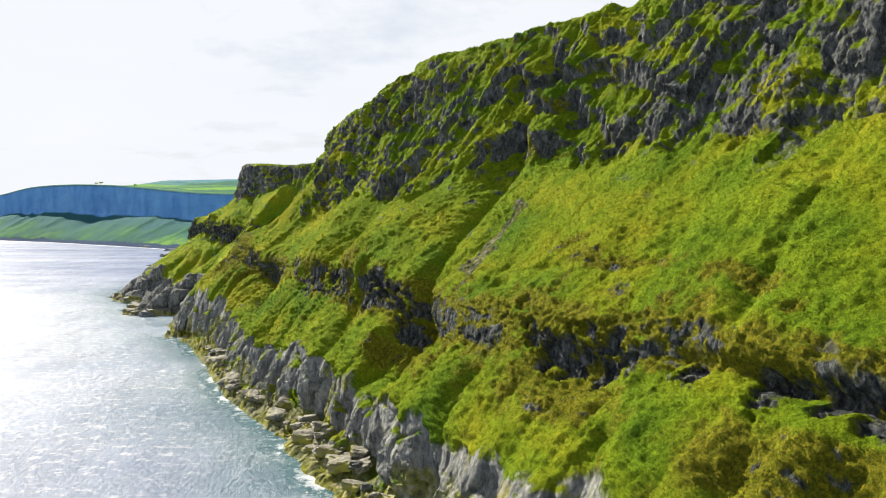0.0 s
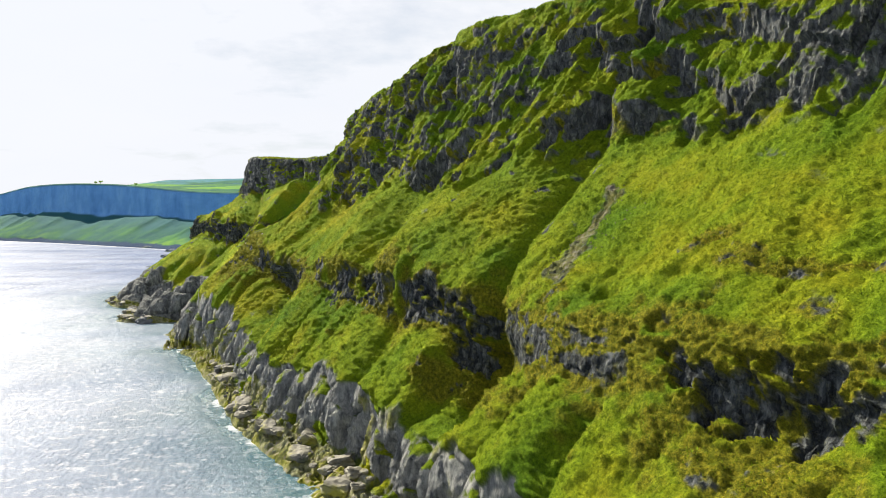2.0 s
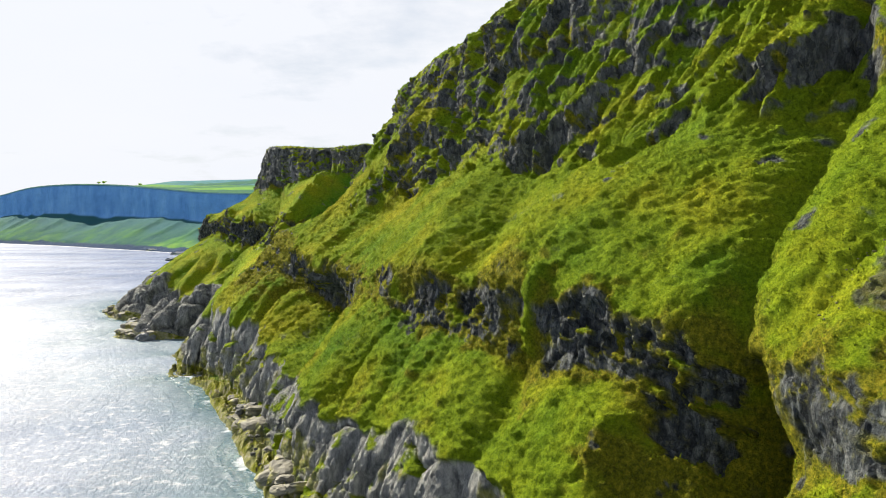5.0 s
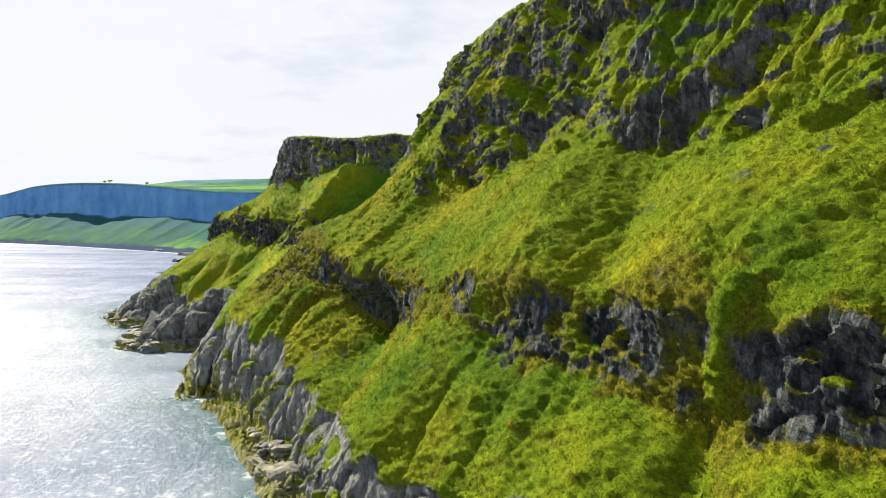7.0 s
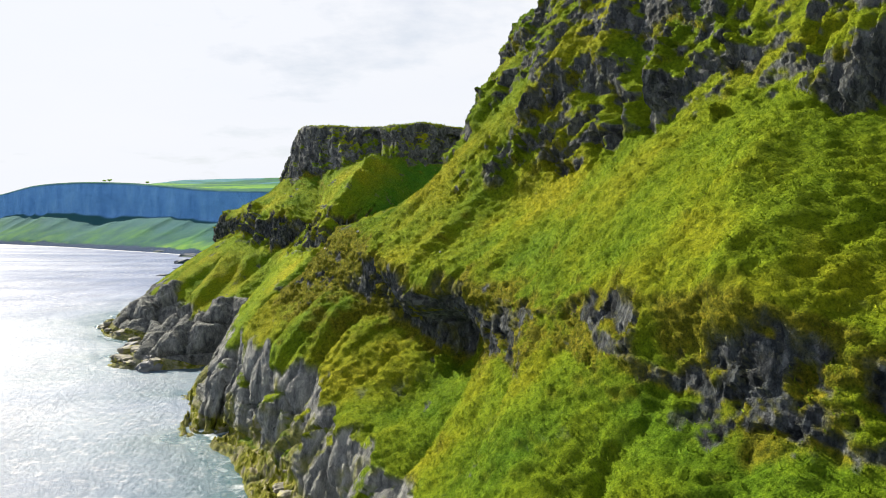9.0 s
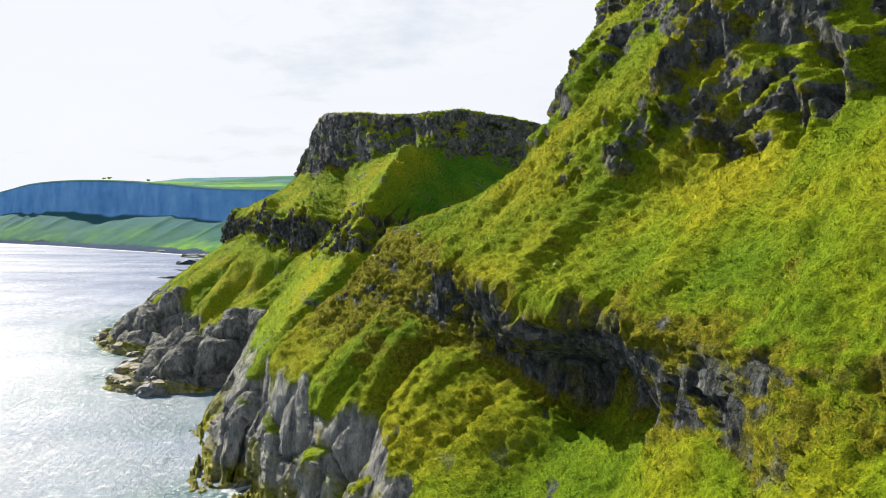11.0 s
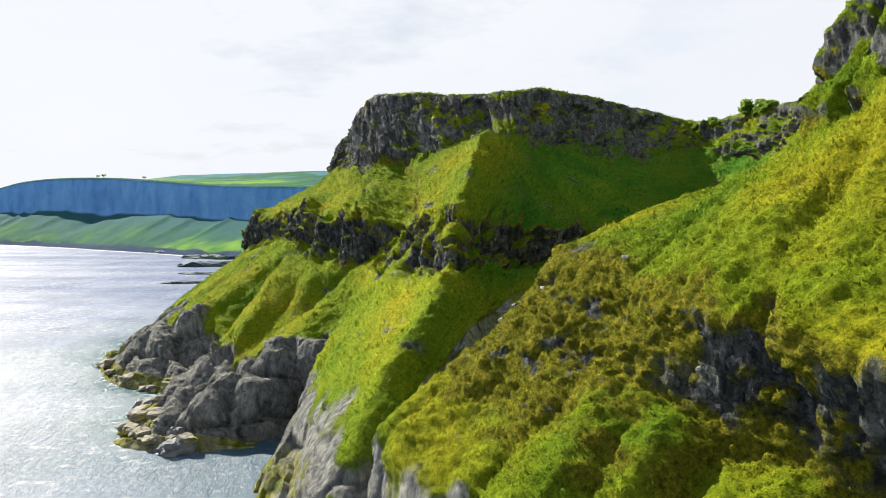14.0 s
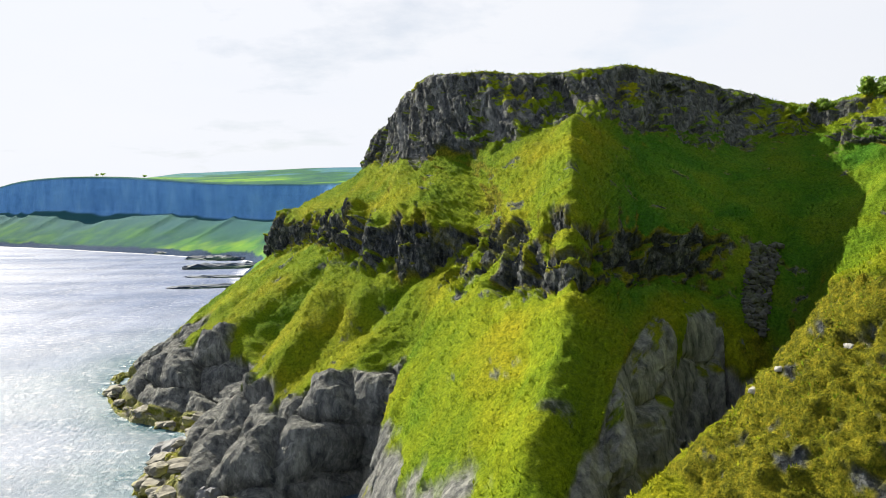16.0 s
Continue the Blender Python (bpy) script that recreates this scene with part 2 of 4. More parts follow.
def sea_material():
    m, nt, bsdf = material("sea_water")
    at = nt.nodes.new("ShaderNodeAttribute")
    at.attribute_name = "foam"
    sep = nt.nodes.new("ShaderNodeSeparateColor")
    nt.links.new(at.outputs["Color"], sep.inputs["Color"])
    swell = noise_node(nt, 0.05, 4, 0.5, (1.0, 0.45, 1.0))
    chop = noise_node(nt, 0.9, 7, 0.7, (1.0, 0.7, 1.0))
    froth = noise_node(nt, 0.40, 10, 0.75)
    depth = ramp(nt, swell.outputs["Fac"], [(0.35, (0.078, 0.112, 0.205)), (0.65, (0.118, 0.160, 0.275))]).outputs["Color"]
    depth = mix(nt, sep.outputs["Green"], depth, (0.022, 0.090, 0.115))
    add = nt.nodes.new("ShaderNodeMath")
    add.operation = "MULTIPLY_ADD"
    nt.links.new(sep.outputs["Red"], add.inputs[0])
    add.inputs[1].default_value = 0.55
    nt.links.new(froth.outputs["Fac"], add.inputs[2])
    foam = ramp(nt, add.outputs["Value"], [(0.82, (0, 0, 0)), (1.12, (1, 1, 1))]).outputs["Color"]
    # sun sparkle painted as pale flecks in the base colour, with foam wisps
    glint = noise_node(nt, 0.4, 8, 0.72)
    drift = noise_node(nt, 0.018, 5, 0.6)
    glint_flecks = mix(nt, 1.0, ramp(nt, glint.outputs["Fac"], [(0.52, (0, 0, 0)), (0.68, (1, 1, 1))]).outputs["Color"],
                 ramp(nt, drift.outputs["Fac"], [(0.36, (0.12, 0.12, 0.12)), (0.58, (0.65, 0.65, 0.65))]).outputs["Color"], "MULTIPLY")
    foam = mix(nt, 1.0, foam, glint_flecks, "LIGHTEN")
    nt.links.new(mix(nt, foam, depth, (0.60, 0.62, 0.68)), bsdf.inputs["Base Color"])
    wide = noise_node(nt, 0.03, 6, 0.65, (0.5, 1.3, 1.0))
    calm = ramp(nt, wide.outputs["Fac"], [(0.3, (0.44, 0.44, 0.44)), (0.7, (0.62, 0.62, 0.62))]).outputs["Color"]
    calm = mix(nt, sep.outputs["Green"], calm, (0.22, 0.22, 0.22))      # sheltered water under the cliffs
    rough = mix(nt, foam, calm, (0.7, 0.7, 0.7))
    nt.links.new(rough, bsdf.inputs["Roughness"])
    bsdf.inputs["IOR"].default_value = 1.33
    lanes = noise_node(nt, 0.022, 5, 0.6, (0.35, 1.6, 1.0))
    gloss = ramp(nt, lanes.outputs["Fac"], [(0.36, (0.24, 0.24, 0.24)), (0.56, (0.52, 0.52, 0.52))]).outputs["Color"]
    streak = noise_node(nt, 0.011, 6, 0.6, (0.35, 2.4, 1.0))
    gloss = mix(nt, sep.outputs["Blue"], gloss, ramp(nt, streak.outputs["Fac"], [(0.40, (0.05, 0.05, 0.05)), (0.60, (0.22, 0.22, 0.22))]).outputs["Color"])       # wind-ruffled water of the open bay
    nt.links.new(gloss, bsdf.inputs["Specular IOR Level"])
    first = bump(nt, None, swell.outputs["Fac"], 0.5, 3.0)
    bump(nt, bsdf, chop.outputs["Fac"], 1.0, 0.42, first)
    return m


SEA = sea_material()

# ---- the coast in plan ----
# Along the shore runs u, inland runs v, in metres from a point of the shore.
DU, DV, ORIGIN = (-0.472, 0.8816), (0.8816, 0.472), (-39.0, 157.0)


def plan(u, v):
    return ORIGIN[0] + DU[0] * u + DV[0] * v, ORIGIN[1] + DU[1] * u + DV[1] * v


# Eight lines run along the coast: under water, foot and top of the sea cliff, foot and top of
# the middle rock band, foot, middle and brink of the upper cliff. Points are (u, v, height).
SHORE = [(-200, -6, -1.6), (-130, -6, -1.6), (-90, -5, -1.6), (-70, -4, -1.6), (-50, -3, -1.6), (-35, -2, -1.6), (-15, -2, -1.6), (5, -1, -1.6), (20, -2, -1.6), (35, -1, -1.6),
         (50, 0, -1.6), (65, 1, -1.6), (80, 2, -1.6), (95, 3, -1.6), (114, 2, -1.6), (122, 12, -1.6), (128, 28, -1.6), (140, 46, -2), (145, 50, -2), (147, 50, -2), (141, 36, -1.6),
         (116, -1, -1.6), (143, 1, -1.6), (163, 4, -1.6), (173, 20, -1.6), (184, -3, -1.6), (204, -8, -1.6), (222, 4, -1.6), (240, -4, -1.6), (272, -6, -1.6), (300, 1, -1.6), (330, 24, -1.6), (400, 80, -1.6)]
FOOT = [(-200, 3, 3), (-130, 3, 3), (-90, 3, 3), (-70, 4, 3), (-50, 6, 3), (-35, 8, 3), (-15, 8, 3), (5, 6, 3.5), (20, 3, 3), (35, 4, 3),
        (50, 6, 3), (65, 7, 3.5), (80, 8, 4), (95, 8, 3), (116, 8, 1), (122, 20, 2), (130, 34, 2), (147, 56, 5), (150, 58, 4), (152, 57, 3), (145, 42, 2),
        (120, 3.5, 1), (148, 6, 1), (166, 9, 1), (174, 25, 1), (184, 3, 2.5), (206, 2, 2.5), (224, 9, 1), (240, 0, 1.5), (271, -2.5, 1), (298, 7, 1), (327, 30, 2), (396, 88, 2)]
TURF = [(-200, 7, 14), (-130, 7, 14), (-90, 6.5, 14), (-70, 7.4, 14), (-50, 9, 14), (-35, 10.7, 12), (-15, 9.5, 14.5), (5, 9, 14.5), (20, 6.5, 13), (35, 6, 14),
        (50, 9, 12), (65, 12, 13), (80, 14, 14.5), (95, 12, 16), (118, 10.5, 17.5), (124, 26, 15), (135, 43, 12), (152, 64, 15), (155, 63.5, 19), (158, 63.5, 23), (153, 50, 25),
        (127, 10.5, 13), (156, 14.5, 11), (171, 20, 13), (180, 27, 15), (190, 15.5, 11.5), (211, 10.5, 10.5), (227, 16, 11), (243, 8, 11), (270, 9, 11), (294, 15, 8), (320, 36, 10), (390, 95, 10)]
BAND_FOOT = [(-200, 19, 25), (-130, 19, 25), (-90, 19, 25.5), (-70, 17, 24), (-50, 17, 22.5), (-35, 19.3, 21), (-15, 18.3, 22.5), (5, 18, 24), (20, 14.3, 23.5), (35, 14.6, 24.5),
             (50, 19, 23.5), (65, 22.5, 22.5), (80, 22, 23), (95, 20, 26), (113, 19.5, 27.5), (123, 37, 25), (139, 57, 22), (160, 76, 26), (162, 71, 27), (163, 66, 28), (161, 53, 30),
             (153, 35.5, 29), (172, 34.5, 29), (182, 35.5, 28.5), (188, 36, 28.5), (200, 34, 30), (222, 35, 31), (235, 36, 31), (247, 37, 31), (266, 38, 31), (293, 37, 27), (312, 62, 30), (380, 120, 30)]
BAND_TOP = [(-200, 22, 31), (-130, 22, 31), (-90, 22.5, 31), (-70, 21, 30), (-50, 20, 29), (-35, 21.8, 29), (-15, 20.5, 31), (5, 20, 32), (20, 18.3, 32), (35, 19, 31),
            (50, 20, 29.5), (65, 21, 29.5), (80, 20.5, 31), (95, 22, 32), (112, 25.5, 35), (122, 50, 30), (140, 68, 29), (166, 86, 34), (167, 79, 35), (168, 72, 36), (164, 56, 37),
            (159.5, 39.5, 36.8), (174, 41, 37), (184, 42.5, 37), (190, 42, 37), (201, 38, 37), (223, 39, 38), (235, 40, 38), (247, 41, 38), (266, 42, 38), (292, 40, 36), (310, 67, 38), (376, 126, 38)]
SCARP_FOOT = [(-200, 48, 54), (-130, 48, 54), (-90, 47.5, 52), (-70, 47.5, 52), (-50, 46.5, 51.5), (-35, 47, 51.5), (-15, 37.5, 48.5), (5, 36, 46), (20, 37, 46), (35, 36.5, 47),
              (50, 37.5, 46), (65, 34.5, 40.5), (80, 31, 41), (95, 37, 45), (103, 52, 44.5), (124, 82, 44.5), (147, 104, 46.5), (180, 117, 51.5), (188, 115, 53), (190, 105, 52), (191, 82, 53.5),
              (187, 61, 53.5), (199, 50.5, 50.5), (210, 48.5, 49.5), (216, 48.5, 49.5), (226, 50, 49.5), (240, 51, 50), (249, 53, 50), (258, 55, 51), (275, 59, 51), (292, 70, 52), (310, 95, 52), (370, 150, 52)]
SCARP_MID = [(-200, 62, 72), (-130, 62, 72), (-90, 60, 70), (-70, 59, 70), (-50, 57, 70), (-35, 55, 68), (-15, 50, 62), (5, 45, 60), (20, 44, 60), (35, 43, 61),
             (50, 42, 60), (65, 41.6, 59), (80, 42, 57), (95, 45, 57), (100, 58, 56), (121, 86, 54), (146, 107, 56), (181, 120, 56), (189, 118, 55.5), (194, 108, 57), (194, 85, 59),
             (198, 64, 60), (205, 51, 57.5), (215, 49.5, 57), (219, 49.5, 57), (229, 51, 57), (243, 53, 56), (252, 55, 56), (260, 57, 56), (276, 61, 55), (293, 72, 55), (310, 98, 54), (368, 153, 54)]
BRINK = [(-200, 75, 91), (-130, 75, 91), (-90, 72, 89), (-70, 70, 88), (-50, 68, 86), (-35, 67, 84), (-15, 62, 84.5), (5, 57, 83.5), (20, 52, 82), (35, 50.5, 81),
         (50, 48, 77), (65, 47, 73), (80, 46, 70.5), (95, 50, 69), (97, 64, 68), (117, 90, 65.5), (144, 110, 64.5), (182, 124, 60.5), (191, 122, 59.5), (199, 114, 63), (197, 89, 66),
         (203, 66, 65.5), (210, 52, 65), (221, 50.5, 65), (225, 51, 65), (233, 53, 65), (246, 55, 63), (255, 57, 62), (262, 59, 61), (277, 63, 59), (293, 75, 58), (310, 102, 57), (366, 156, 57)]
LINES = np.array([SHORE, FOOT, TURF, BAND_FOOT, BAND_TOP, SCARP_FOOT, SCARP_MID, BRINK], float)
# the moor behind the brink
back = LINES[7].copy()
for k in range(back.shape[0]):
    a = (0.0, 60.0) if k < 14 else (-45.0, 40.0) if k < 18 else (12.0, 60.0) if k == 18 else (45.0, 25.0) if k < 22 else (20.0, 60.0)
    back[k] += (a[0], a[1], 4.0 if k < 14 else 1.5)
inland = np.stack([np.linspace(-900, 1200, back.shape[0]), np.full(back.shape[0], 1500.0), np.linspace(110, 95, back.shape[0])], -1)
LINES = np.concatenate([LINES, back[None], inland[None]], 0)
LINES[:, :, :2] = np.stack(plan(LINES[:, :, 0], LINES[:, :, 1]), -1)


def along(points, knots, at):
    """Smooth curve through points (lines, stations, 3) over knots."""
    d = np.diff(points, axis=1) / np.diff(knots)[None, :, None]
    tan = np.empty_like(points)
    h = np.diff(knots)
    tan[:, 1:-1] = (d[:, :-1] * h[None, 1:, None] + d[:, 1:] * h[None, :-1, None]) / (h[1:] + h[:-1])[None, :, None]
    tan[:, 0], tan[:, -1] = d[:, 0], d[:, -1]
    k = np.clip(np.searchsorted(knots, at, side="right") - 1, 0, len(knots) - 2)
    hk = h[k][None, :, None]
    t = ((at - knots[k]) / h[k])[None, :, None]
    return ((2 * t ** 3 - 3 * t ** 2 + 1) * points[:, k] + (t ** 3 - 2 * t ** 2 + t) * hk * tan[:, k]
            + (3 * t ** 2 - 2 * t ** 3) * points[:, k + 1] + (t ** 3 - t ** 2) * hk * tan[:, k + 1])


chords = np.linalg.norm(np.diff(LINES[1:8], axis=1), axis=2).mean(0)
KNOTS = np.concatenate([[0], np.cumsum(np.maximum(chords, 6))])
SPLITS = (22, 56, 54, 40, 104, 56, 70, 26, 14)


def coast(first, last, step):
    """The coast between two stations as a grid: places, level coordinate and run along the shore."""
    at = np.arange(KNOTS[first], KNOTS[last] + step * 0.5, step)
    at[-1] = KNOTS[last]
    rows = along(LINES, KNOTS, at)                      # lines, m, 3
    qs = np.concatenate([np.arange(n) / n + k for k, n in enumerate(SPLITS)] + [[9.0]])
    k = np.minimum(qs.astype(int), 8)
    f = (qs - k)[:, None, None]
    f = np.where((k >= 7)[:, None, None], f ** 1.6, f)
    grid = rows[k] * (1 - f) + rows[k + 1] * f          # levels, m, 3
    low = k == 0
    grid[low, :, 2] = rows[0, :, 2] + (rows[1, :, 2] - rows[0, :, 2]) * f[low, :, 0] ** 0.45     # a low ledge before the cliff
    for _ in range(9):                                  # rounded edges between the faces
        grid[1:-1] = 0.5 * grid[1:-1] + 0.25 * (grid[:-2] + grid[2:])
    return grid, np.broadcast_to(qs[:, None], grid.shape[:2]), np.broadcast_to(at[None], grid.shape[:2])


def normals(grid):
    n = np.cross(np.gradient(grid, axis=0), np.gradient(grid, axis=1))
    n /= np.maximum(np.linalg.norm(n, axis=2, keepdims=True), 1e-9)
    return n


# Folds down the slope: (station, run past it at the upper end, at the lower end, half width, height, from level, to level)
FOLDS = [
    (5, 2.5, -2.0, 2.0, -7.0, 2.4, 3.9),        # deep cleft through the middle band
    (5, 8.0, 2.0, 2.2, -2.0, 3.8, 5.2),
    (4, 14.0, 16.0, 9.0, -3.0, 2.0, 3.3),      # shaded hollow under the band
    (1, 30.0, 27.0, 1.3, -0.9, 3.9, 4.8),       # narrow rill
    (7, 12.0, 0.0, 4.2, -2.0, 3.8, 4.9),        # hollow between two turf bulges
    (7, -6.0, -8.0, 9.0, 1.5, 3.8, 4.9),
    (8, 6.0, -4.0, 6.5, 2.0, 3.9, 4.9),
    (6, 8.0, 4.0, 2.5, -1.6, 1.7, 3.1),
    (5, 12.0, 6.0, 5.0, 1.6, 1.7, 3.1),
    (9, 8.0, 2.0, 3.0, -1.5, 1.6, 3.1),
    (10, 6.0, 2.0, 4.0, -2.0, 1.5, 3.2),
    (12, 3.0, 0.0, 4.0, 1.7, 1.6, 2.9),
    (10, 18.0, 18.0, 8.0, -5.0, 2.1, 3.3),      # shaded recess under the overhang
    (10, 12.0, 12.0, 9.0, 1.6, 3.7, 4.2),
    (22, 15.0, 44.0, 6.0, -3.0, 1.8, 4.3),      # gully beside the spur of the headland
    (26, 2.0, -10.0, 7.0, 3.3, 1.9, 4.2),
    (27, 6.0, 0.0, 5.0, -3.2, 1.9, 4.0),
    (23, 0.0, 0.0, 3.2, -7.0, 0.3, 1.8),        # inlet below the headland
    (2, 25.0, 25.0, 16.0, 1.3, 3.1, 4.2),       # bulge of rough turf over the band
    (5, 3.0, 3.0, 6.0, 2.6, 5.2, 6.9),          # buttress of the upper cliff and the cleft beside it
    (5, 11.0, 10.0, 2.4, -4.0, 5.0, 6.6),
    (24, 5.0, 5.0, 3.4, -6.5, 0.6, 1.6),
    (23, -6.0, 0.0, 7.0, -3.0, 4.0, 5.0),
    (25, 4.0, 4.0, 8.0, 2.4, 4.0, 5.0),
]
# How far the middle band shows bare rock, station by station.
SCRUBBED = [0.2, 0.2, 0.2, 0.3, 0.3, 0.1, 0.1, 0.0, 0.0, 0.0, 0.1, 0.0, 0.2, 0.38, 0.45, 0.2] + [0.0] * 17
BARED = [0.5, 0.55, 0.55, 0.5, 0.5, 0.6, 0.62, 0.52, 0.6, 0.6, 0.45, 0.95, 0.68, 0.5, 0.5, 0.2, 0.1, 0.1, 0.6, 0.9, 0.95,
         0.8, 0.9, 0.9, 0.9, 0.9, 0.9, 0.9, 0.9, 0.9, 0.9, 0.8, 0.5]
SCARRED = [0.55] * 3 + [0.4, 0.3] + [0.1] * 4 + [0.0, -0.2, -0.2, -0.2, -0.15, 0.0, 0.05] + [0.25] * 2 + [0.0] + [0.7] * 14
# Single patches: (station, run past it, level, half length, half height in levels, strength)
ROCKS = [(2, 6.4, 3.2, 8.0, 0.42, 1.0), (2, 14.7, 3.25, 3.0, 0.2, 0.8), (1, 31.6, 3.02, 2.6, 0.25, 0.8), (1, 21.0, 3.15, 4.0, 0.3, 0.9), (1, 11.0, 3.25, 6.0, 0.3, 0.9),
         (10, 13.0, 5.11, 2.6, 0.13, 0.95), (10, 8.4, 5.35, 3.0, 0.15, 0.7), (10, 3.0, 5.1, 2.0, 0.10, 0.8), (11, 8.0, 5.35, 2.0, 0.10, 0.6), (12, 4.0, 3.45, 5.0, 0.25, 0.5), (9, 13.0, 3.3, 4.0, 0.2, 0.6),
         (5, 5.5, 3.4, 3.5, 0.45, 1.4), (5, 16.0, 3.7, 6.0, 0.25, 1.0), (7, 4.0, 3.4, 12.0, 0.3, 0.5)]
HEATHS = [(3, 4.5, 4.38, 4.0, 0.04, 1.3), (2, 15.4, 4.25, 6.0, 0.06, 1.3), (2, 5.0, 4.26, 5.0, 0.04, 1.1), (1, 30.0, 4.2, 6.0, 0.04, 0.8), (10, 0.0, 3.7, 8.0, 0.5, 0.6), (12, 8.0, 3.6, 12.0, 0.5, 0.35), (3, 5.0, 3.6, 14.0, 0.5, 0.2), (1, 20.0, 3.6, 18.0, 0.4, 0.2), (11, 0.0, 4.25, 9.0, 0.14, 0.4), (13, 11.0, 3.3, 9.0, 0.7, 1.0), (4, 16.0, 2.8, 11.0, 0.4, 0.8), (1, 14.0, 2.5, 12.0, 0.35, 0.7), (2, 6.0, 2.65, 9.0, 0.35, 0.8), (6, 12.0, 3.5, 7.0, 0.6, 0.9)]
MOSSES = [(6, 11.0, 1.1, 3.5, 0.2, 1.0), (5, 14.0, 1.05, 3.0, 0.2, 1.0), (9, 4.0, 1.0, 2.5, 0.2, 1.0)]      # bright growth at the foot of the sea cliff
# Small hollows under turf lips: (run, level, half length, half height in levels, depth)
DENTS = [(KNOTS[3] + 13.6, 4.12, 2.2, 0.045, -2.0), (KNOTS[3] + 4.0, 4.22, 3.0, 0.03, -0.7), (KNOTS[2] + 6.0, 2.95, 6.0, 0.3, -3.2), (KNOTS[1] + 18.0, 3.3, 16.0, 0.22, -2.6), (KNOTS[1] + 9.0, 2.7, 3.5, 0.2, -2.2), (KNOTS[1] + 18.0, 2.5, 2.0, 0.3, -1.6)]
SLIP = (KNOTS[4] + 4.5, KNOTS[4] + 10.5, 4.10, 4.72)      # bare earth between two levels
IVY = (KNOTS[6] + 6.8, 3.05, 4.05, 1.1)         # bright growth hanging over the middle band
CREST = (21, -1.0, -1.0, 5.0, 3.6, 1.2, 5.0)      # sharp ridge of the headland's spur


def relief(grid, q, run):
    """Pushes the grid out into turf hummocks, ledges and broken rock. Also gives the cover."""
    n = normals(grid)
    x, y, z = grid[..., 0], grid[..., 1], grid[..., 2]
    zero = x * 0
    wob = (0.26 * fbm(run / 6.5, z / 16, zero, 4, 3) + 0.20 * fbm(x / 4, y / 4, z / 4, 4, 5))
    ql = q + wob + 0.2 * fbm(run / 7.0, z / 30, zero, 3, 7) * np.exp(-((q - 2.0) / 0.5) ** 2) + 0.32 * fbm(run / 3.2, z / 20, zero, 3, 9) * np.exp(-((q - 3.95) / 0.4) ** 2)
    ql = ql - 0.5 * np.exp(-((run - KNOTS[20] - 11) / 10.5) ** 4) * np.exp(-((q - 2.0) / 0.5) ** 2)     # bare wall under the shaded side of the spur
    knobby = smooth(run, KNOTS[23] + 1, KNOTS[23] + 6) * (1 - smooth(run, KNOTS[29], KNOTS[30]))     # rounded sea-worn bosses below the headland
    ql = ql - 0.2 * knobby * np.exp(-((q - 2.0) / 0.4) ** 2)
    patch = fbm(x / 8, y / 8, z / 5, 5, 11)
    fine = fbm(x / 2.2, y / 2.2, z / 2.2, 5, 91, 0.65)
    mottle = fbm(x / 1.7, y / 1.7, z / 1.3, 3, 105)
    spot, heathy = zero, zero
    for s, off, level, half, tall, much in ROCKS:
        spot = spot + much * np.exp(-((run - KNOTS[s] - off + 1.5 * fine) / half) ** 4 - ((q + 0.3 * wob - level) / tall) ** 4)
    spot = spot * np.clip(0.75 + 1.5 * mottle, 0.0, 1.3)
    for s, off, level, half, tall, much in HEATHS:
        heathy = heathy + much * np.exp(-((run - KNOTS[s] - off + 2.0 * fine) / half) ** 4 - ((q + 0.3 * wob - level) / tall) ** 4)
    sea = smooth(ql, 0.75, 0.9) * (1 - smooth(ql, 1.9, 2.02))
    bared = np.interp(run, KNOTS, BARED)
    band = smooth(ql, 2.93, 3.05) * (1 - smooth(ql, 3.9, 4.05)) * smooth(patch + bared + 0.7 * spot + 0.25 * mottle - 0.6, -0.15, 0.1)
    upper = smooth(ql, 4.95, 5.1) * (1 - smooth(ql, 6.95, 7.05))
    scarred = np.interp(run, KNOTS, SCARRED)
    scar = upper * smooth(fbm(run / 8, z / 10, zero, 5, 13) + 0.2 * smooth(q, 6.2, 6.6) + scarred + np.where(run < KNOTS[9], 0.5, 1.1) * mottle + 0.6 * spot, -0.08, 0.08)
    platform = 1 - smooth(ql, 0.8, 0.95)
    outcrop = smooth(fbm(x / 4, y / 4, z / 2.5, 4, 29), 0.36, 0.48) * (q > 2.1) * (q < 4.95) * smooth(fbm(x / 30, y / 30, z / 30, 2, 31), 0.0, 0.3)
    rock = np.clip(np.maximum.reduce([sea, band, scar, platform, outcrop * 0.7, smooth(spot, 0.3, 0.6)]), 0, 1)
    # turf
    roll = 1.6 * fbm(run / 15, z / 20, zero, 3, 41)
    rib_at = run + 2.2 * fbm(run / 9, z / 12, zero, 2, 33)
    rib = 0.80 * np.abs(vnoise(rib_at / 11.0, z / 60, zero, 35)) ** 0.6 + 0.26 * np.abs(vnoise(rib_at / 4.6, z / 30, zero, 37)) ** 0.8 - 0.40
    rib = rib * np.where(run > KNOTS[19], 0.45, 1.0)
    ribbed = 3.6 * smooth(q, 0.8, 1.5) * (1 - smooth(q, 2.6, 3.1)) + 1.6 * smooth(q, 3.95, 4.1) * (1 - smooth(q, 4.5, 4.95)) * np.exp(-((z - 36) / 12) ** 2)
    rill = -0.5 * smooth(fbm((run + 3 * fbm(x / 9, y / 9, z / 9, 2, 45)) / 7, z / 18, zero, 3, 43), 0.25, 0.65)
    tracks = 0.20 * fbm(run / 4.0, z / 0.9, zero, 3, 47)
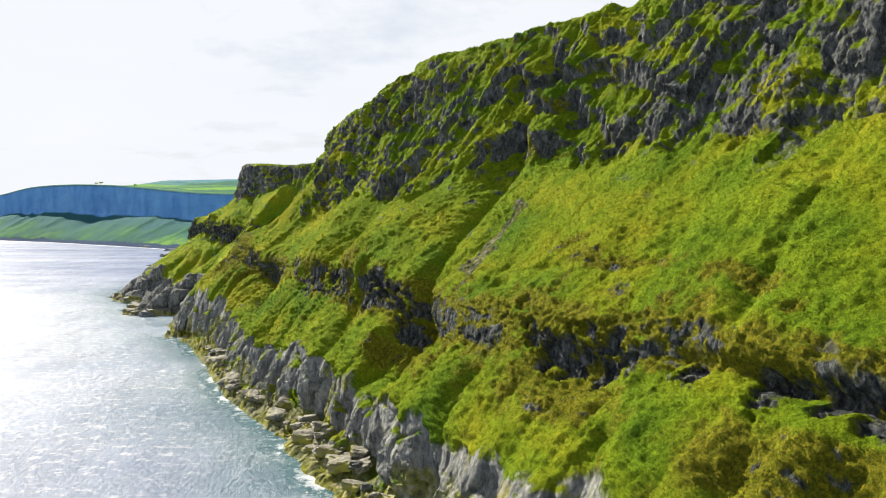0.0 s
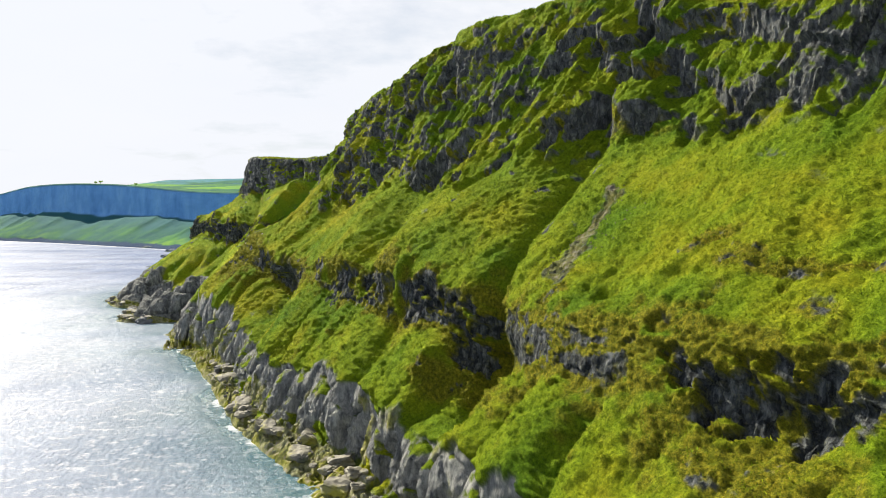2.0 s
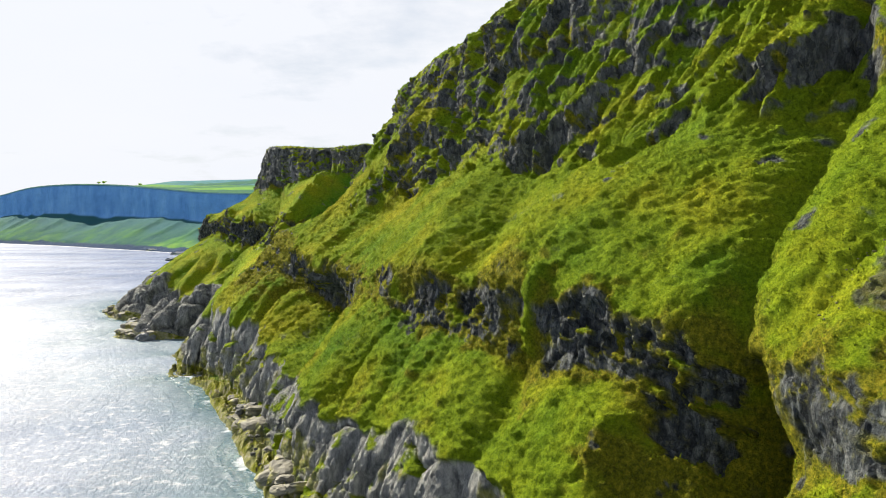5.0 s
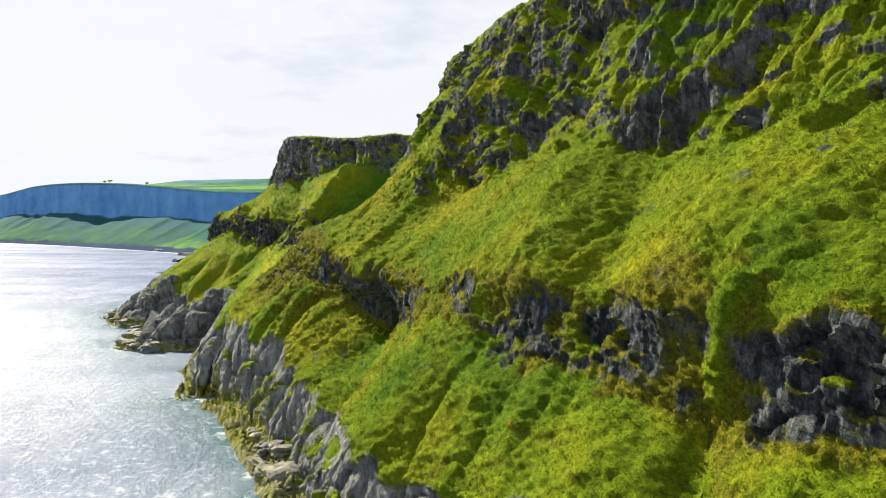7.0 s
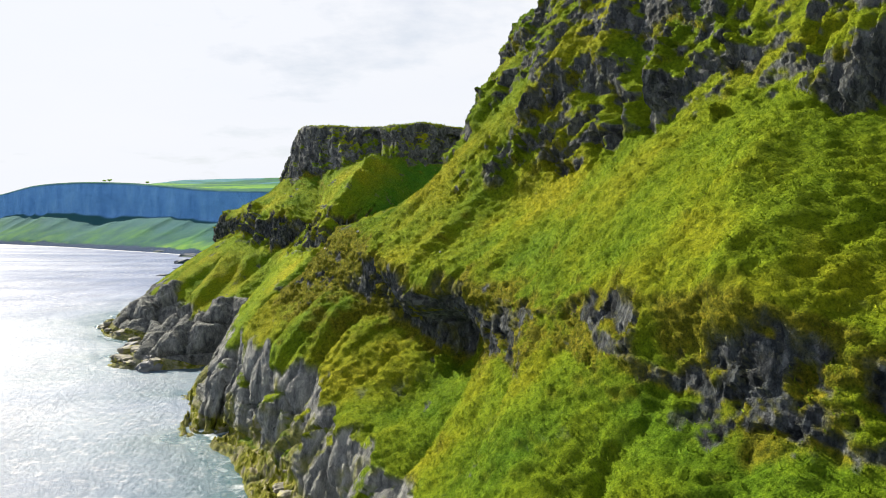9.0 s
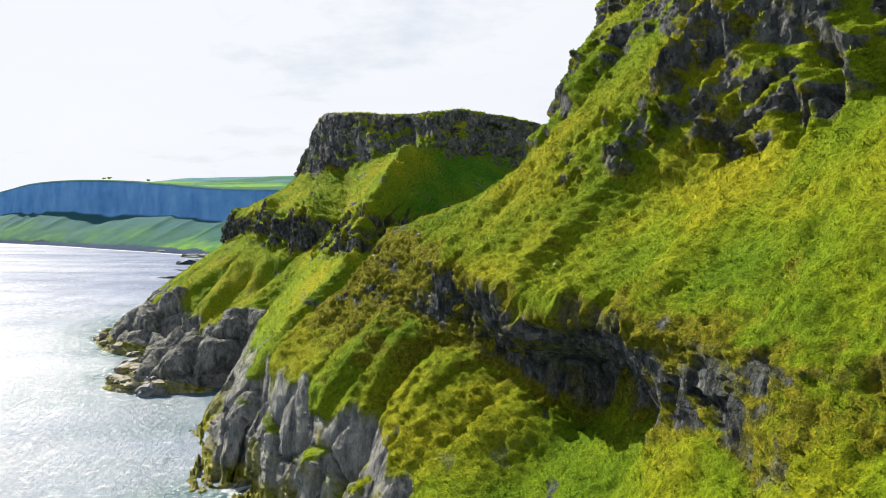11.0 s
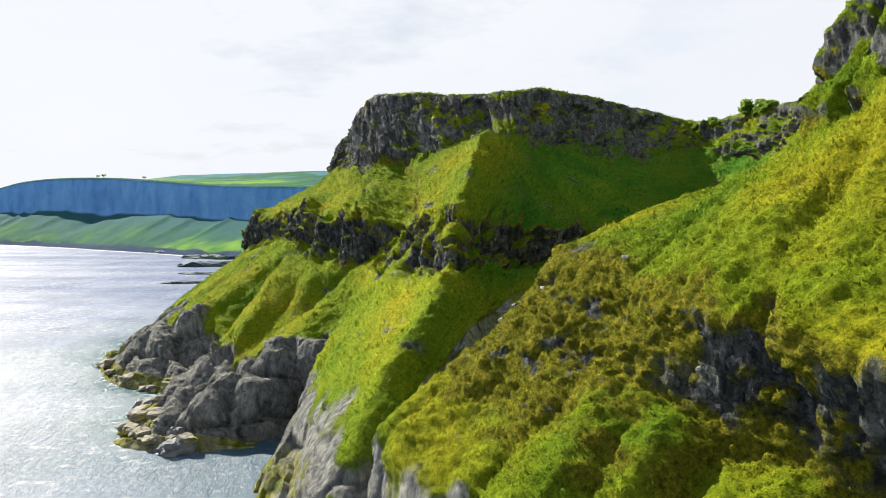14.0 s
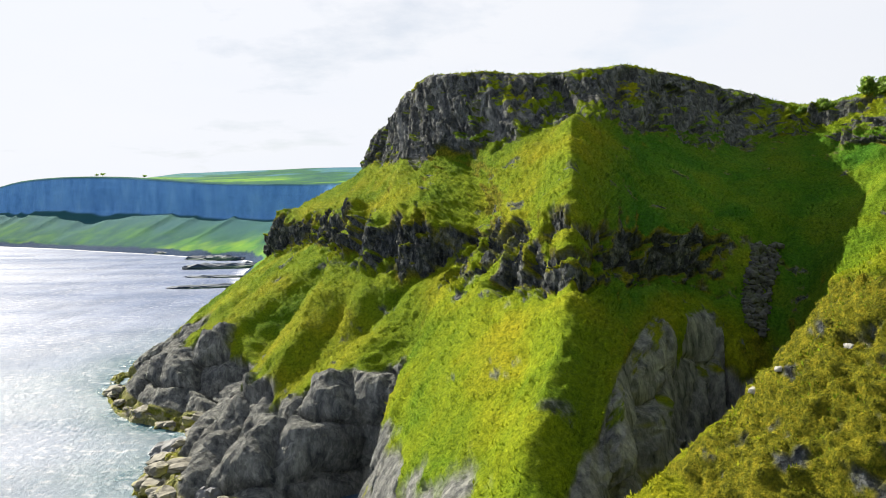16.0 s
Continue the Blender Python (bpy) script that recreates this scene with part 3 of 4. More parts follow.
    lump = 1 - np.abs(fbm((run + 0.8 * z) / 2.0, z / 1.0, x / 4, 3, 53)) ** 0.8
    tuss = 0.30 * (lump - 0.7) + 0.62 * np.abs(fbm((run + 0.6 * z) / 1.15, z / 0.85, y / 3.0, 2, 59)) + 0.12 * fbm(x / 3.5, y / 3.5, z / 3.5, 3, 57)
    # rock: buttresses and broken upright blocks
    jx, jz = run + 0.8 * fbm(x / 3, y / 3, z / 3, 3, 60), z + 0.8 * fbm(x / 3, y / 3, z / 3, 3, 62)
    butt = fbm(run / 8, z / 45, zero, 3, 64)
    big, big_gap = cells(jx / 4.2, jz / 6.0, 61)
    mid, mid_gap = cells(jx / 1.7, jz / 3.4, 63)
    tiny, tiny_gap = cells(jx / 0.8, jz / 1.3, 65)
    stone = (2.2 * butt + 0.9 * big + 0.75 * mid + 0.36 * tiny - 0.6 * np.exp(-(big_gap / 0.09) ** 2) - 0.45 * np.exp(-(mid_gap / 0.12) ** 2)
             + 0.35 * fbm(x / 2.5, y / 2.5, z / 1.2, 4, 71))
    # rounded pillars of the sea cliff with deep clefts, and straight columns of the upper cliff
    tall, tall_gap = cells(jx / 6.0, jz / 10.0, 69)
    slim, slim_gap = cells(jx / 2.3, jz / 5.0, 73)
    boss, boss_gap = cells((jx - 0.5 * z) / 7.0, jz / 6.0, 67)
    knob, knob_gap = cells((jx - 0.4 * z) / 2.6, jz / 2.4, 68)
    bosses = 1.7 * boss + 3.2 * (np.sqrt(np.clip(boss_gap / 0.8, 0, 1)) - 0.6) + 0.25 * knob + 0.5 * (np.sqrt(np.clip(knob_gap / 0.8, 0, 1)) - 0.6) + 0.25 * fbm(x / 3, y / 3, z / 1.5, 4, 75)
    wall = (2.0 * butt + 1.2 * tall + 0.9 * (np.sqrt(np.clip(tall_gap / 0.35, 0, 1)) - 0.8) - 1.0 * np.exp(-(tall_gap / 0.06) ** 2) + 0.45 * big + 0.22 * mid + 0.12 * tiny + 0.2 * slim + 0.28 * (np.sqrt(np.clip(slim_gap / 0.4, 0, 1)) - 0.7)
            + 0.45 * fbm(x / 3, y / 3, z / 1.5, 4, 75))
    wall = wall * (1 - 0.7 * smooth(ql, 1.3, 1.9))
    wall = wall * (1 - knobby) + bosses * knobby
    post, post_gap = cells((run + 0.35 * (jx - run)) / 2.1, jz / 11.0, 77)
    block, block_gap = cells(jx / 7.5, jz / 9.0, 78)
    flute, flute_gap = cells(run / 1.15 + 0.3 * (jx - run), jz / 6.0, 82)
    columns = 0.25 * flute + 0.45 * (np.sqrt(np.clip(flute_gap / 0.6, 0, 1)) - 0.6) + 1.9 * butt + 1.5 * block + 0.5 * big + 0.6 * post + 0.7 * (np.sqrt(np.clip(post_gap / 0.6, 0, 1)) - 0.6) - 0.5 * np.exp(-(big_gap / 0.08) ** 2) + 0.18 * tiny + 0.35 * fbm(x / 2.5, y / 2.5, z / 1.2, 4, 71)
    stone = stone * (1 - sea) * (1 - upper) + wall * sea + columns * upper * (1 - sea) * (1 - 0.75 * smooth(q, 6.6, 7.0))
    # steps of the upper cliff, with turf on the treads
    phase = z / 12 + 1.9 * fbm(run / 24, z / 40, zero, 3, 81) + 0.45 * fbm(run / 5, z / 14, zero, 3, 83)
    tier = phase - np.floor(phase)
    saw = (np.where(tier < 0.35, tier / 0.35, (1 - tier) / 0.65) - 0.5) * smooth(fbm(run / 14, z / 12, zero, 3, 85), -0.35, 0.25)
    # the middle band hangs over its foot
    hang = np.where((q > 2.9) & (q < 4.2), -0.9 * np.exp(-((ql - 3.25) / 0.28) ** 2) + 0.7 * np.exp(-((ql - 4.0) / 0.16) ** 2), 0.0) * np.where(run < KNOTS[9], smooth(bared, 0.35, 0.9), smooth(bared, 0.55, 0.95))
    edge = smooth(q, 0.0, 0.3) * (1 - 0.8 * smooth(q, 7.2, 8.0))
    fold = zero
    wander = fbm(run / 14, z / 9, zero, 3, 87)
    for s, top, low, half, high, lo, hi in FOLDS:
        c = KNOTS[s] + low + (top - low) * np.clip((q - lo) / (hi - lo), 0, 1)
        c = c + 0.45 * half * wander
        fold = fold + high * np.exp(-(np.abs(run - c) / half) ** 1.4) * smooth(q, lo - 0.35, lo + 0.35) * (1 - smooth(q, hi - 0.35, hi + 0.35))
    for r0, q0, hr, hq, deep in DENTS:
        fold = fold + deep * np.exp(-((run - r0) / hr) ** 2 - ((q + 0.25 * wob * hq / 0.03 * 0.1 - q0) / hq) ** 2)
    s, top, low, half, high, lo, hi = CREST
    c = KNOTS[s] + low + (top - low) * np.clip((q - lo) / (hi - lo), 0, 1) + 1.3 * fbm(z / 6, x * 0, x * 0, 4, 110)
    fold = fold + high * (1 + 0.5 * fbm(z / 4, x / 30, x * 0, 3, 111)) * np.exp(-np.sqrt((run - c) ** 2 + 0.3) / half) * smooth(q, lo - 0.3, lo + 0.3) * (1 - smooth(q, hi - 0.2, hi + 0.2))
    push = (roll * (0.35 + 0.65 * smooth(q, 0.6, 1.6)) + (1 - rock) * (rill + tracks + tuss) + np.maximum(rock - 0.7 * outcrop * (1 - band) * (1 - upper), 0) * (stone - 0.1) * (1 - 0.6 * platform) * (0.65 + 0.35 * np.maximum(sea, band)) * (1 - 0.8 * band * (1 - smooth(bared, 0.5, 0.95)))
            + rib * ribbed + upper * 2.6 * saw * (1 - np.clip(1.3 * scarred, 0, 0.85)) + hang + fold - 0.9 * smooth(spot, 0.3, 0.6))
    out = grid + n * (push * edge)[..., None]
    slab, slab_gap = cells(run / 5.0 + 0.3 * wander, q * 5.5 + 0.4 * wander, 79)
    slab2, slab2_gap = cells(run / 1.8, q * 13, 80)
    out[..., 2] += platform * smooth(q, 0.25, 0.5) * (0.75 * slab + 0.25 * slab2 - 0.5 * np.exp(-(slab_gap / 0.1) ** 2) - 0.25 * np.exp(-(slab2_gap / 0.1) ** 2))
    out[..., 2] += platform * smooth(q, 0.0, 0.08) * (1 - smooth(q, 0.5, 0.8)) * 1.7 * fbm(run / 5, q * 2, zero, 4, 103)      # ragged waterline
    # turf keeps to what is not too steep
    soft = out.copy()
    for _ in range(6):
        soft[1:-1] = 0.5 * soft[1:-1] + 0.25 * (soft[:-2] + soft[2:])
        soft[:, 1:-1] = 0.5 * soft[:, 1:-1] + 0.25 * (soft[:, :-2] + soft[:, 2:])
    lie = normals(soft)[..., 2]
    steep = 1 - smooth(lie + 0.30 * fine, 0.30, 0.52)
    bare = np.maximum.reduce([sea * smooth(steep + 0.9 * fine + 0.35 + 0.9 * knobby + 0.4 * smooth(run, KNOTS[20], KNOTS[21]) * (1 - smooth(run, KNOTS[22], KNOTS[23])), 0.2, 0.5), band * smooth(steep + 1.5 * fine + 0.35 * (run > KNOTS[18]), 0.48, 0.66), scar * smooth(steep + 1.4 * fine + 0.9 * np.maximum(scarred - 0.2, 0) - np.where((run < KNOTS[16]) & (run > KNOTS[4]), 0.3 - 0.35 * fbm(run / 7, z / 5, zero, 3, 98), 0.0), 0.25, 0.45),
                              upper * smooth(steep + fine, 0.75, 0.95), platform, outcrop * smooth(fine, -0.05, 0.1), smooth(spot + 0.9 * fine + 0.5 * mottle, 0.5, 0.64) * smooth(spot, 0.15, 0.4), smooth(0.4 * heathy + mottle, 0.64, 0.8) * smooth(heathy, 0.15, 0.4)])
    bare = np.clip(bare, 0, 1)
    r0, r1, q0, q1 = SLIP
    slip = np.exp(-((run - (r0 + (r1 - r0) * np.clip((q - q0) / (q1 - q0), 0, 1)) + 1.2 * fine) / 2.4) ** 4) * smooth(q + 0.06 * fine, q0, q0 + 0.06) * (1 - smooth(q + 0.06 * fine, q1 - 0.06, q1))
    bare = np.maximum(bare, smooth(slip + 0.25 * fine + 0.6 * mottle, 0.5, 0.75))
    c, lo, hi, half = IVY
    ivy = np.exp(-((run - c + 1.2 * (q - 3.6) + 0.8 * fine) / half) ** 4) * smooth(q, lo, lo + 0.1) * (1 - smooth(q, hi, hi + 0.05))
    for s, off, level, half, tall, much in MOSSES:
        ivy = np.maximum(ivy, smooth(much * np.exp(-((run - KNOTS[s] - off) / half) ** 2 - ((q - level) / tall) ** 2) + 0.4 * fine, 0.4, 0.6))
    bare = bare * (1 - ivy)
    out = out + n * (0.8 * ivy * (q > 2.5))[..., None]
    # the even share on the upper cliff pales it in place of haze
    pale = np.clip(sea + 0.2 * upper + 0.8 * platform + 0.15 * (q < 2.3) + 0.8 * upper * smooth(fbm(run / 3.5, z / 8, zero, 4, 100), 0.15, 0.35) * smooth(run, KNOTS[21], KNOTS[22]) + 0.25 * band * np.exp(-((run - KNOTS[11] - 1) / 10) ** 2), 0, 1)
    # turf brightened on the spur's sunlit face, plus random dry patches
    dry_lit = smooth(run, KNOTS[21] - 3, KNOTS[21] + 1) * (1 - smooth(run, KNOTS[23], KNOTS[24])) * smooth(q, 1.0, 1.5) * (1 - smooth(q, 4.6, 4.9))
    dry_lit = np.maximum(dry_lit * (0.85 - 0.35 * smooth(q, 2.8, 3.8) + 0.5 * fbm(x / 9, y / 9, z / 9, 3, 102)), 0.6 * smooth(fbm(x / 14, y / 14, z / 14, 4, 101), 0.12, 0.45) * smooth(run, KNOTS[5], KNOTS[8]))
    # rock darkened inside the inlet to stand for its deep shade
    gorge_shade = np.exp(-((run - KNOTS[23]) / 6) ** 2)
    pale = np.where(bare < 0.5, np.clip(dry_lit, 0, 1), pale * (1 - 0.7 * gorge_shade) * (1 - 0.35 * knobby * sea))
    weed = np.clip(platform * (0.8 + 0.6 * fbm(x / 5, y / 5, zero, 3, 95)) + 0.7 * sea * (z < 2.2) + 0.75 * sea * (1 - knobby) * smooth(fbm(run / 4, z / 6, zero, 4, 96) - 0.03 * (z - 6), 0.05, 0.4) + 0.45 * slip, 0, 1)
    scrub = np.clip(smooth(0.62 - lie + 0.35 * fbm(x / 5, y / 5, z / 5, 4, 97) + 0.3 * band - 0.12 * upper + np.interp(run, KNOTS, SCRUBBED) * smooth(q, 2.2, 2.7) * (1 - smooth(q, 4.0, 4.3)) + 0.7 * heathy + 0.25 * mottle, 0.10, 0.5), 0, 1) * (q > 2.05) * (q < 7.1) * (1 - ivy)
    out = out + n * ((scrub * (1 - bare) * 0.4 + 0.2 * heathy) * (1.3 * np.abs(fbm(x / 0.8, y / 0.8, z / 0.7, 2, 99)) - 0.3))[..., None]
    # greener turf that also paints in shade on the spur's shaded side
    lush_shade = smooth(run, KNOTS[16], KNOTS[17]) * (1 - smooth(run, KNOTS[20] + 4, KNOTS[21] - 2)) * smooth(q, 2.3, 2.8) * (1 - smooth(q, 5.4, 6.2)) * np.clip(0.9 + 0.8 * patch, 0, 1)
    weed = np.where(bare < 0.3, lush_shade, weed * (1 - lush_shade))
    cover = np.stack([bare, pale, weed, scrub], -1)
    return out, cover


def sheet(name, grid, cover, mat, attr="cover"):
    """A grid of places as one mesh."""
    a, b = grid.shape[:2]
    idx = np.arange(a * b).reshape(a, b)
    quads = np.stack([idx[:-1, :-1], idx[1:, :-1], idx[1:, 1:], idx[:-1, 1:]], -1).reshape(-1, 4)
    me = bpy.data.meshes.new(name)
    me.vertices.add(a * b)
    me.vertices.foreach_set("co", grid.reshape(-1).astype(np.float32))
    me.loops.add(quads.size)
    me.loops.foreach_set("vertex_index", quads.reshape(-1).astype(np.int32))
    me.polygons.add(len(quads))
    me.polygons.foreach_set("loop_start", np.arange(0, quads.size, 4, dtype=np.int32))
    soft = np.ones(len(quads), bool)
    if attr == "cover":                                 # bare rock breaks in flat faces
        soft = cover[:-1, :-1, 0].reshape(-1) < 0.5
    me.polygons.foreach_set("use_smooth", soft)
    me.update(calc_edges=True)
    if cover is not None:
        ca = me.color_attributes.new(attr, "FLOAT_COLOR", "POINT")
        ca.data.foreach_set("color", cover.reshape(-1).astype(np.float32))
    me.materials.append(mat)
    return new(name, me)


near_grid, near_q, near_run = coast(0, 16, 0.33)
near_out, near_cover = relief(near_grid, near_q, near_run)
near = tagged(sheet("cliff", near_out, near_cover, CLIFF), "steep green turf cliff with dark basalt bands above the sea", "cliff", kind="structure")
head_grid, head_q, head_run = coast(16, 32, 0.48)
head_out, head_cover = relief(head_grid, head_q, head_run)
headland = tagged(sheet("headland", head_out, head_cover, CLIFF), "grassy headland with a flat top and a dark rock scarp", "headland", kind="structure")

# ---- the far coast ----
FAR_SHORE = [(-150, 545), (-205, 640), (-228, 710), (-240, 785), (-272, 872), (-330, 922), (-400, 985), (-462, 1035), (-559, 1118), (-655, 1184), (-740, 1240), (-860, 1340), (-1010, 1470), (-1210, 1650)]
FAR_BRINK = [(-60, 575, 64), (-125, 690, 66), (-155, 770, 68), (-172, 850, 65), (-214, 935, 66), (-282, 985, 68), (-356, 1048, 72), (-420, 1102, 78), (-518, 1190, 86), (-618, 1252, 89), (-704, 1312, 87), (-812, 1394, 75), (-990, 1535, 71), (-1200, 1715, 68)]
shore_line, brink_line = np.array(FAR_SHORE, float), np.array(FAR_BRINK, float)


def far_row(f, z):
    """A line of the far coast, part of the way from the shore to the brink."""
    xy = shore_line + (brink_line[:, :2] - shore_line) * f
    return np.concatenate([xy, np.full((len(xy), 1), float(z))], 1)


far_foot = far_row(0.98, 0)
far_foot[:, 2] = 0.46 * brink_line[:, 2] + 3
FAR_RISE = [(150, 1500, 112), (80, 1500, 112), (0, 1500, 112), (-80, 1500, 112), (-200, 1520, 114), (-300, 1540, 115), (-420, 1580, 114), (-540, 1640, 114), (-660, 1740, 112), (-770, 1812, 88), (-860, 1870, 78), (-960, 1960, 74), (-1120, 2090, 72), (-1330, 2270, 66)]
rise = np.array(FAR_RISE, float)
plateau = brink_line + (rise - brink_line) * np.array([0.3, 0.3, 0.0]) + np.array([0.0, 0.0, 4.0])
beyond = rise * np.array([1.0, 1.0, 0.45]) + np.array([0.0, 900.0, 0.0])
beyond[-1, 2] = -5
FAR_LINES = np.stack([far_row(-0.03, -2), far_row(0.10, 7), far_foot, brink_line, plateau, rise, beyond])
far_knots = np.concatenate([[0], np.cumsum(np.linalg.norm(np.diff(FAR_LINES, axis=1), axis=2).mean(0))])
far_at = np.arange(0, far_knots[-1], 2.6)
far_rows = along(FAR_LINES, far_knots, far_at)
far_q = np.concatenate([np.arange(n) / n + k for k, n in enumerate((8, 34, 34, 26, 26, 10))] + [[6.0]])
fk = np.minimum(far_q.astype(int), 5)
ff = (far_q - fk)[:, None, None]
far_grid = far_rows[fk] * (1 - ff) + far_rows[fk + 1] * ff
for _ in range(2):
    far_grid[1:-1] = 0.5 * far_grid[1:-1] + 0.25 * (far_grid[:-2] + far_grid[2:])
fq = np.broadcast_to(far_q[:, None], far_grid.shape[:2])
fr = np.broadcast_to(far_at[None], far_grid.shape[:2])
fx, fy, fz = far_grid[..., 0], far_grid[..., 1], far_grid[..., 2]
spurs = np.abs(vnoise(fr / 85, fz * 0, fy * 0, 28)) + 0.5 * np.abs(vnoise(fr / 37, fz * 0, fy * 0, 30)) - 0.45
fwob = fq + 0.28 * fbm(fr / 30, fz / 40, fy * 0, 5, 7) + 0.9 * spurs * np.exp(-((fq - 2.1) / 0.6) ** 2)
f_rock = np.maximum(smooth(fq + 0.06 * spurs, 1.96, 2.03) * (1 - smooth(fq, 2.9, 2.98)), 1 - smooth(fwob, 0.6, 0.95))
f_rock = np.maximum(f_rock, 0.22 * smooth(fq, 4.25, 4.5) * smooth(fbm(fx / 90, fy / 90, fz * 0, 4, 26), -0.1, 0.1))
f_push = 2.2 * fbm(fr / 70, fz / 60, fy * 0, 4, 21) * smooth(fq, 0.6, 1.4) * (1 - smooth(fq, 1.7, 2.2)) + fbm(fx / 160, fy / 160, fz * 0, 4, 22) * smooth(fq, 3.6, 4.4) + 0.7 * f_rock * fbm(fr / 16, fz / 9, fy * 0, 5, 23) - 7 * (spurs - 0.1) * smooth(fq, 0.9, 1.7) * (1 - smooth(fq, 2.1, 2.7))
far_out = far_grid + normals(far_grid) * f_push[..., None]
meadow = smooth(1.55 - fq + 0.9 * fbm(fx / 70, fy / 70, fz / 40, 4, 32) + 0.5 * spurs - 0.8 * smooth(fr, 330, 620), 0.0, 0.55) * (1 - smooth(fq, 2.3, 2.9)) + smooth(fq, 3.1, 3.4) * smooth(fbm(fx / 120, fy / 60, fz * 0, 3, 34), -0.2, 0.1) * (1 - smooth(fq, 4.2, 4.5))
# the last channel lays the haze tint on the upper slope
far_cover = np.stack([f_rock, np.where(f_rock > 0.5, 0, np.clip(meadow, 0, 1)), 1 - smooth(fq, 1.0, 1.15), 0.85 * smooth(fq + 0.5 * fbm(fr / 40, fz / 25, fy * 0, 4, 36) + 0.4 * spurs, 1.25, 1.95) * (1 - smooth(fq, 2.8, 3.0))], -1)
tagged(sheet("far_cliff", far_out, far_cover, HAZED_CLIFF), "distant green headland with a long dark cliff", "cliff", kind="structure")

# ---- the sea ----
su = np.concatenate([-np.geomspace(4000, 400, 24), np.arange(-392, -60, 8.0), np.arange(-58, 60, 2.0), np.arange(60, 300, 10.0)])
sv = np.concatenate([np.arange(-700, -140, 20.0), np.arange(-140, 420, 2.0), np.arange(420, 1400, 8.0), np.geomspace(1400, 4500, 20)])
sx, sy = plan(sv[None, :] + su[:, None] * 0, su[:, None] + sv[None, :] * 0)
shore_pts = np.concatenate([near_out[1:6, ::6].reshape(-1, 3), head_out[1:6, ::6].reshape(-1, 3)])
shore_pts = shore_pts[np.abs(shore_pts[:, 2]) < 0.9][:, :2]
dist = np.full(sx.shape, 99.0)
box = (np.abs(su)[:, None] < 80) & (sv[None, :] > -150) & (sv[None, :] < 425)
pts = np.stack([sx[box], sy[box]], -1)
best = np.full(len(pts), 1e9)
for c in np.array_split(shore_pts, max(1, len(shore_pts) // 200)):
    best = np.minimum(best, ((pts[:, None, :] - c[None]) ** 2).sum(2).min(1))
dist[box] = np.sqrt(best)
foam = 1.0 * np.exp(-dist / 2.8) * np.clip(0.62 + 1.0 * fbm(sx / 5, sy / 5, sx * 0, 3, 104), 0.1, 1)
far_pts = far_out[2:5, ::4].reshape(-1, 3)[:, :2]                # surf under the far cliffs
far_dist = np.full(sx.shape, 1e9)
away = (sv > 418)[None, :] & (su > -1000)[:, None]
pts = np.stack([sx[away], sy[away]], -1)
best = np.full(len(pts), 1e9)
for c in np.array_split(far_pts, 8):
    best = np.minimum(best, ((pts[:, None, :] - c[None]) ** 2).sum(2).min(1))
far_dist[away] = np.sqrt(best)
foam = np.maximum(foam, 1.15 * np.exp(-far_dist / 13.0))
lee = np.exp(-dist / 17.0) * np.clip(0.9 + 0.9 * fbm(sx / 25, sy / 25, sx * 0, 3, 106), 0, 1)
sea_grid = np.stack([sx, sy, np.zeros_like(sx)], -1)
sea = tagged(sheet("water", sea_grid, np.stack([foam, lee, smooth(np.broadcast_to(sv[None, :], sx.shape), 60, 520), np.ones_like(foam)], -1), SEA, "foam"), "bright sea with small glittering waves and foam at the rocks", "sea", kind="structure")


# ---- tufts of grass ----
def tuft_material():
    m, nt, bsdf = material("long_grass")
    geo = nt.nodes.new("ShaderNodeNewGeometry")
    patch = noise_node(nt, 0.07, 5)
    base = ramp(nt, patch.outputs["Fac"], [(0.30, (0.090, 0.184, 0.010)), (0.5, (0.182, 0.256, 0.011)), (0.68, (0.285, 0.298, 0.014))]).outputs["Color"]
    # blades follow the turf: dry patches and the brightened sunlit face
    at = nt.nodes.new("ShaderNodeAttribute")
    at.attribute_name = "dry_lit"
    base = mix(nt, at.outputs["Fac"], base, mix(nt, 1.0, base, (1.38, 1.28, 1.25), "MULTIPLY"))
    # blades of the shaded side: greener, with shade in the colour
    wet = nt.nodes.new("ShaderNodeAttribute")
    wet.attribute_name = "lush_shade"
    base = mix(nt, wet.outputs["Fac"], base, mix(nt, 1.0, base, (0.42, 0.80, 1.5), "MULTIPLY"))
    vary = ramp(nt, geo.outputs["Random Per Island"], [(0.0, (0.62, 0.68, 0.58)), (0.6, (1.02, 1.02, 1.0)), (1.0, (1.32, 1.24, 1.2))]).outputs["Color"]
    col = mix(nt, 1.0, base, vary, "MULTIPLY")
    nt.links.new(col, bsdf.inputs["Base Color"])
    bsdf.inputs["Roughness"].default_value = 0.7
    bsdf.inputs["Specular IOR Level"].default_value = 0.04
    thin = nt.nodes.new("ShaderNodeBsdfTranslucent")
    nt.links.new(col, thin.inputs["Color"])
    both = nt.nodes.new("ShaderNodeMixShader")
    both.inputs["Fac"].default_value = 0.25
    nt.links.new(bsdf.outputs["BSDF"], both.inputs[1])
    nt.links.new(thin.outputs["BSDF"], both.inputs[2])
    nt.links.new(both.outputs["Shader"], nt.nodes["Material Output"].inputs["Surface"])
    return m


GRASS = tuft_material()


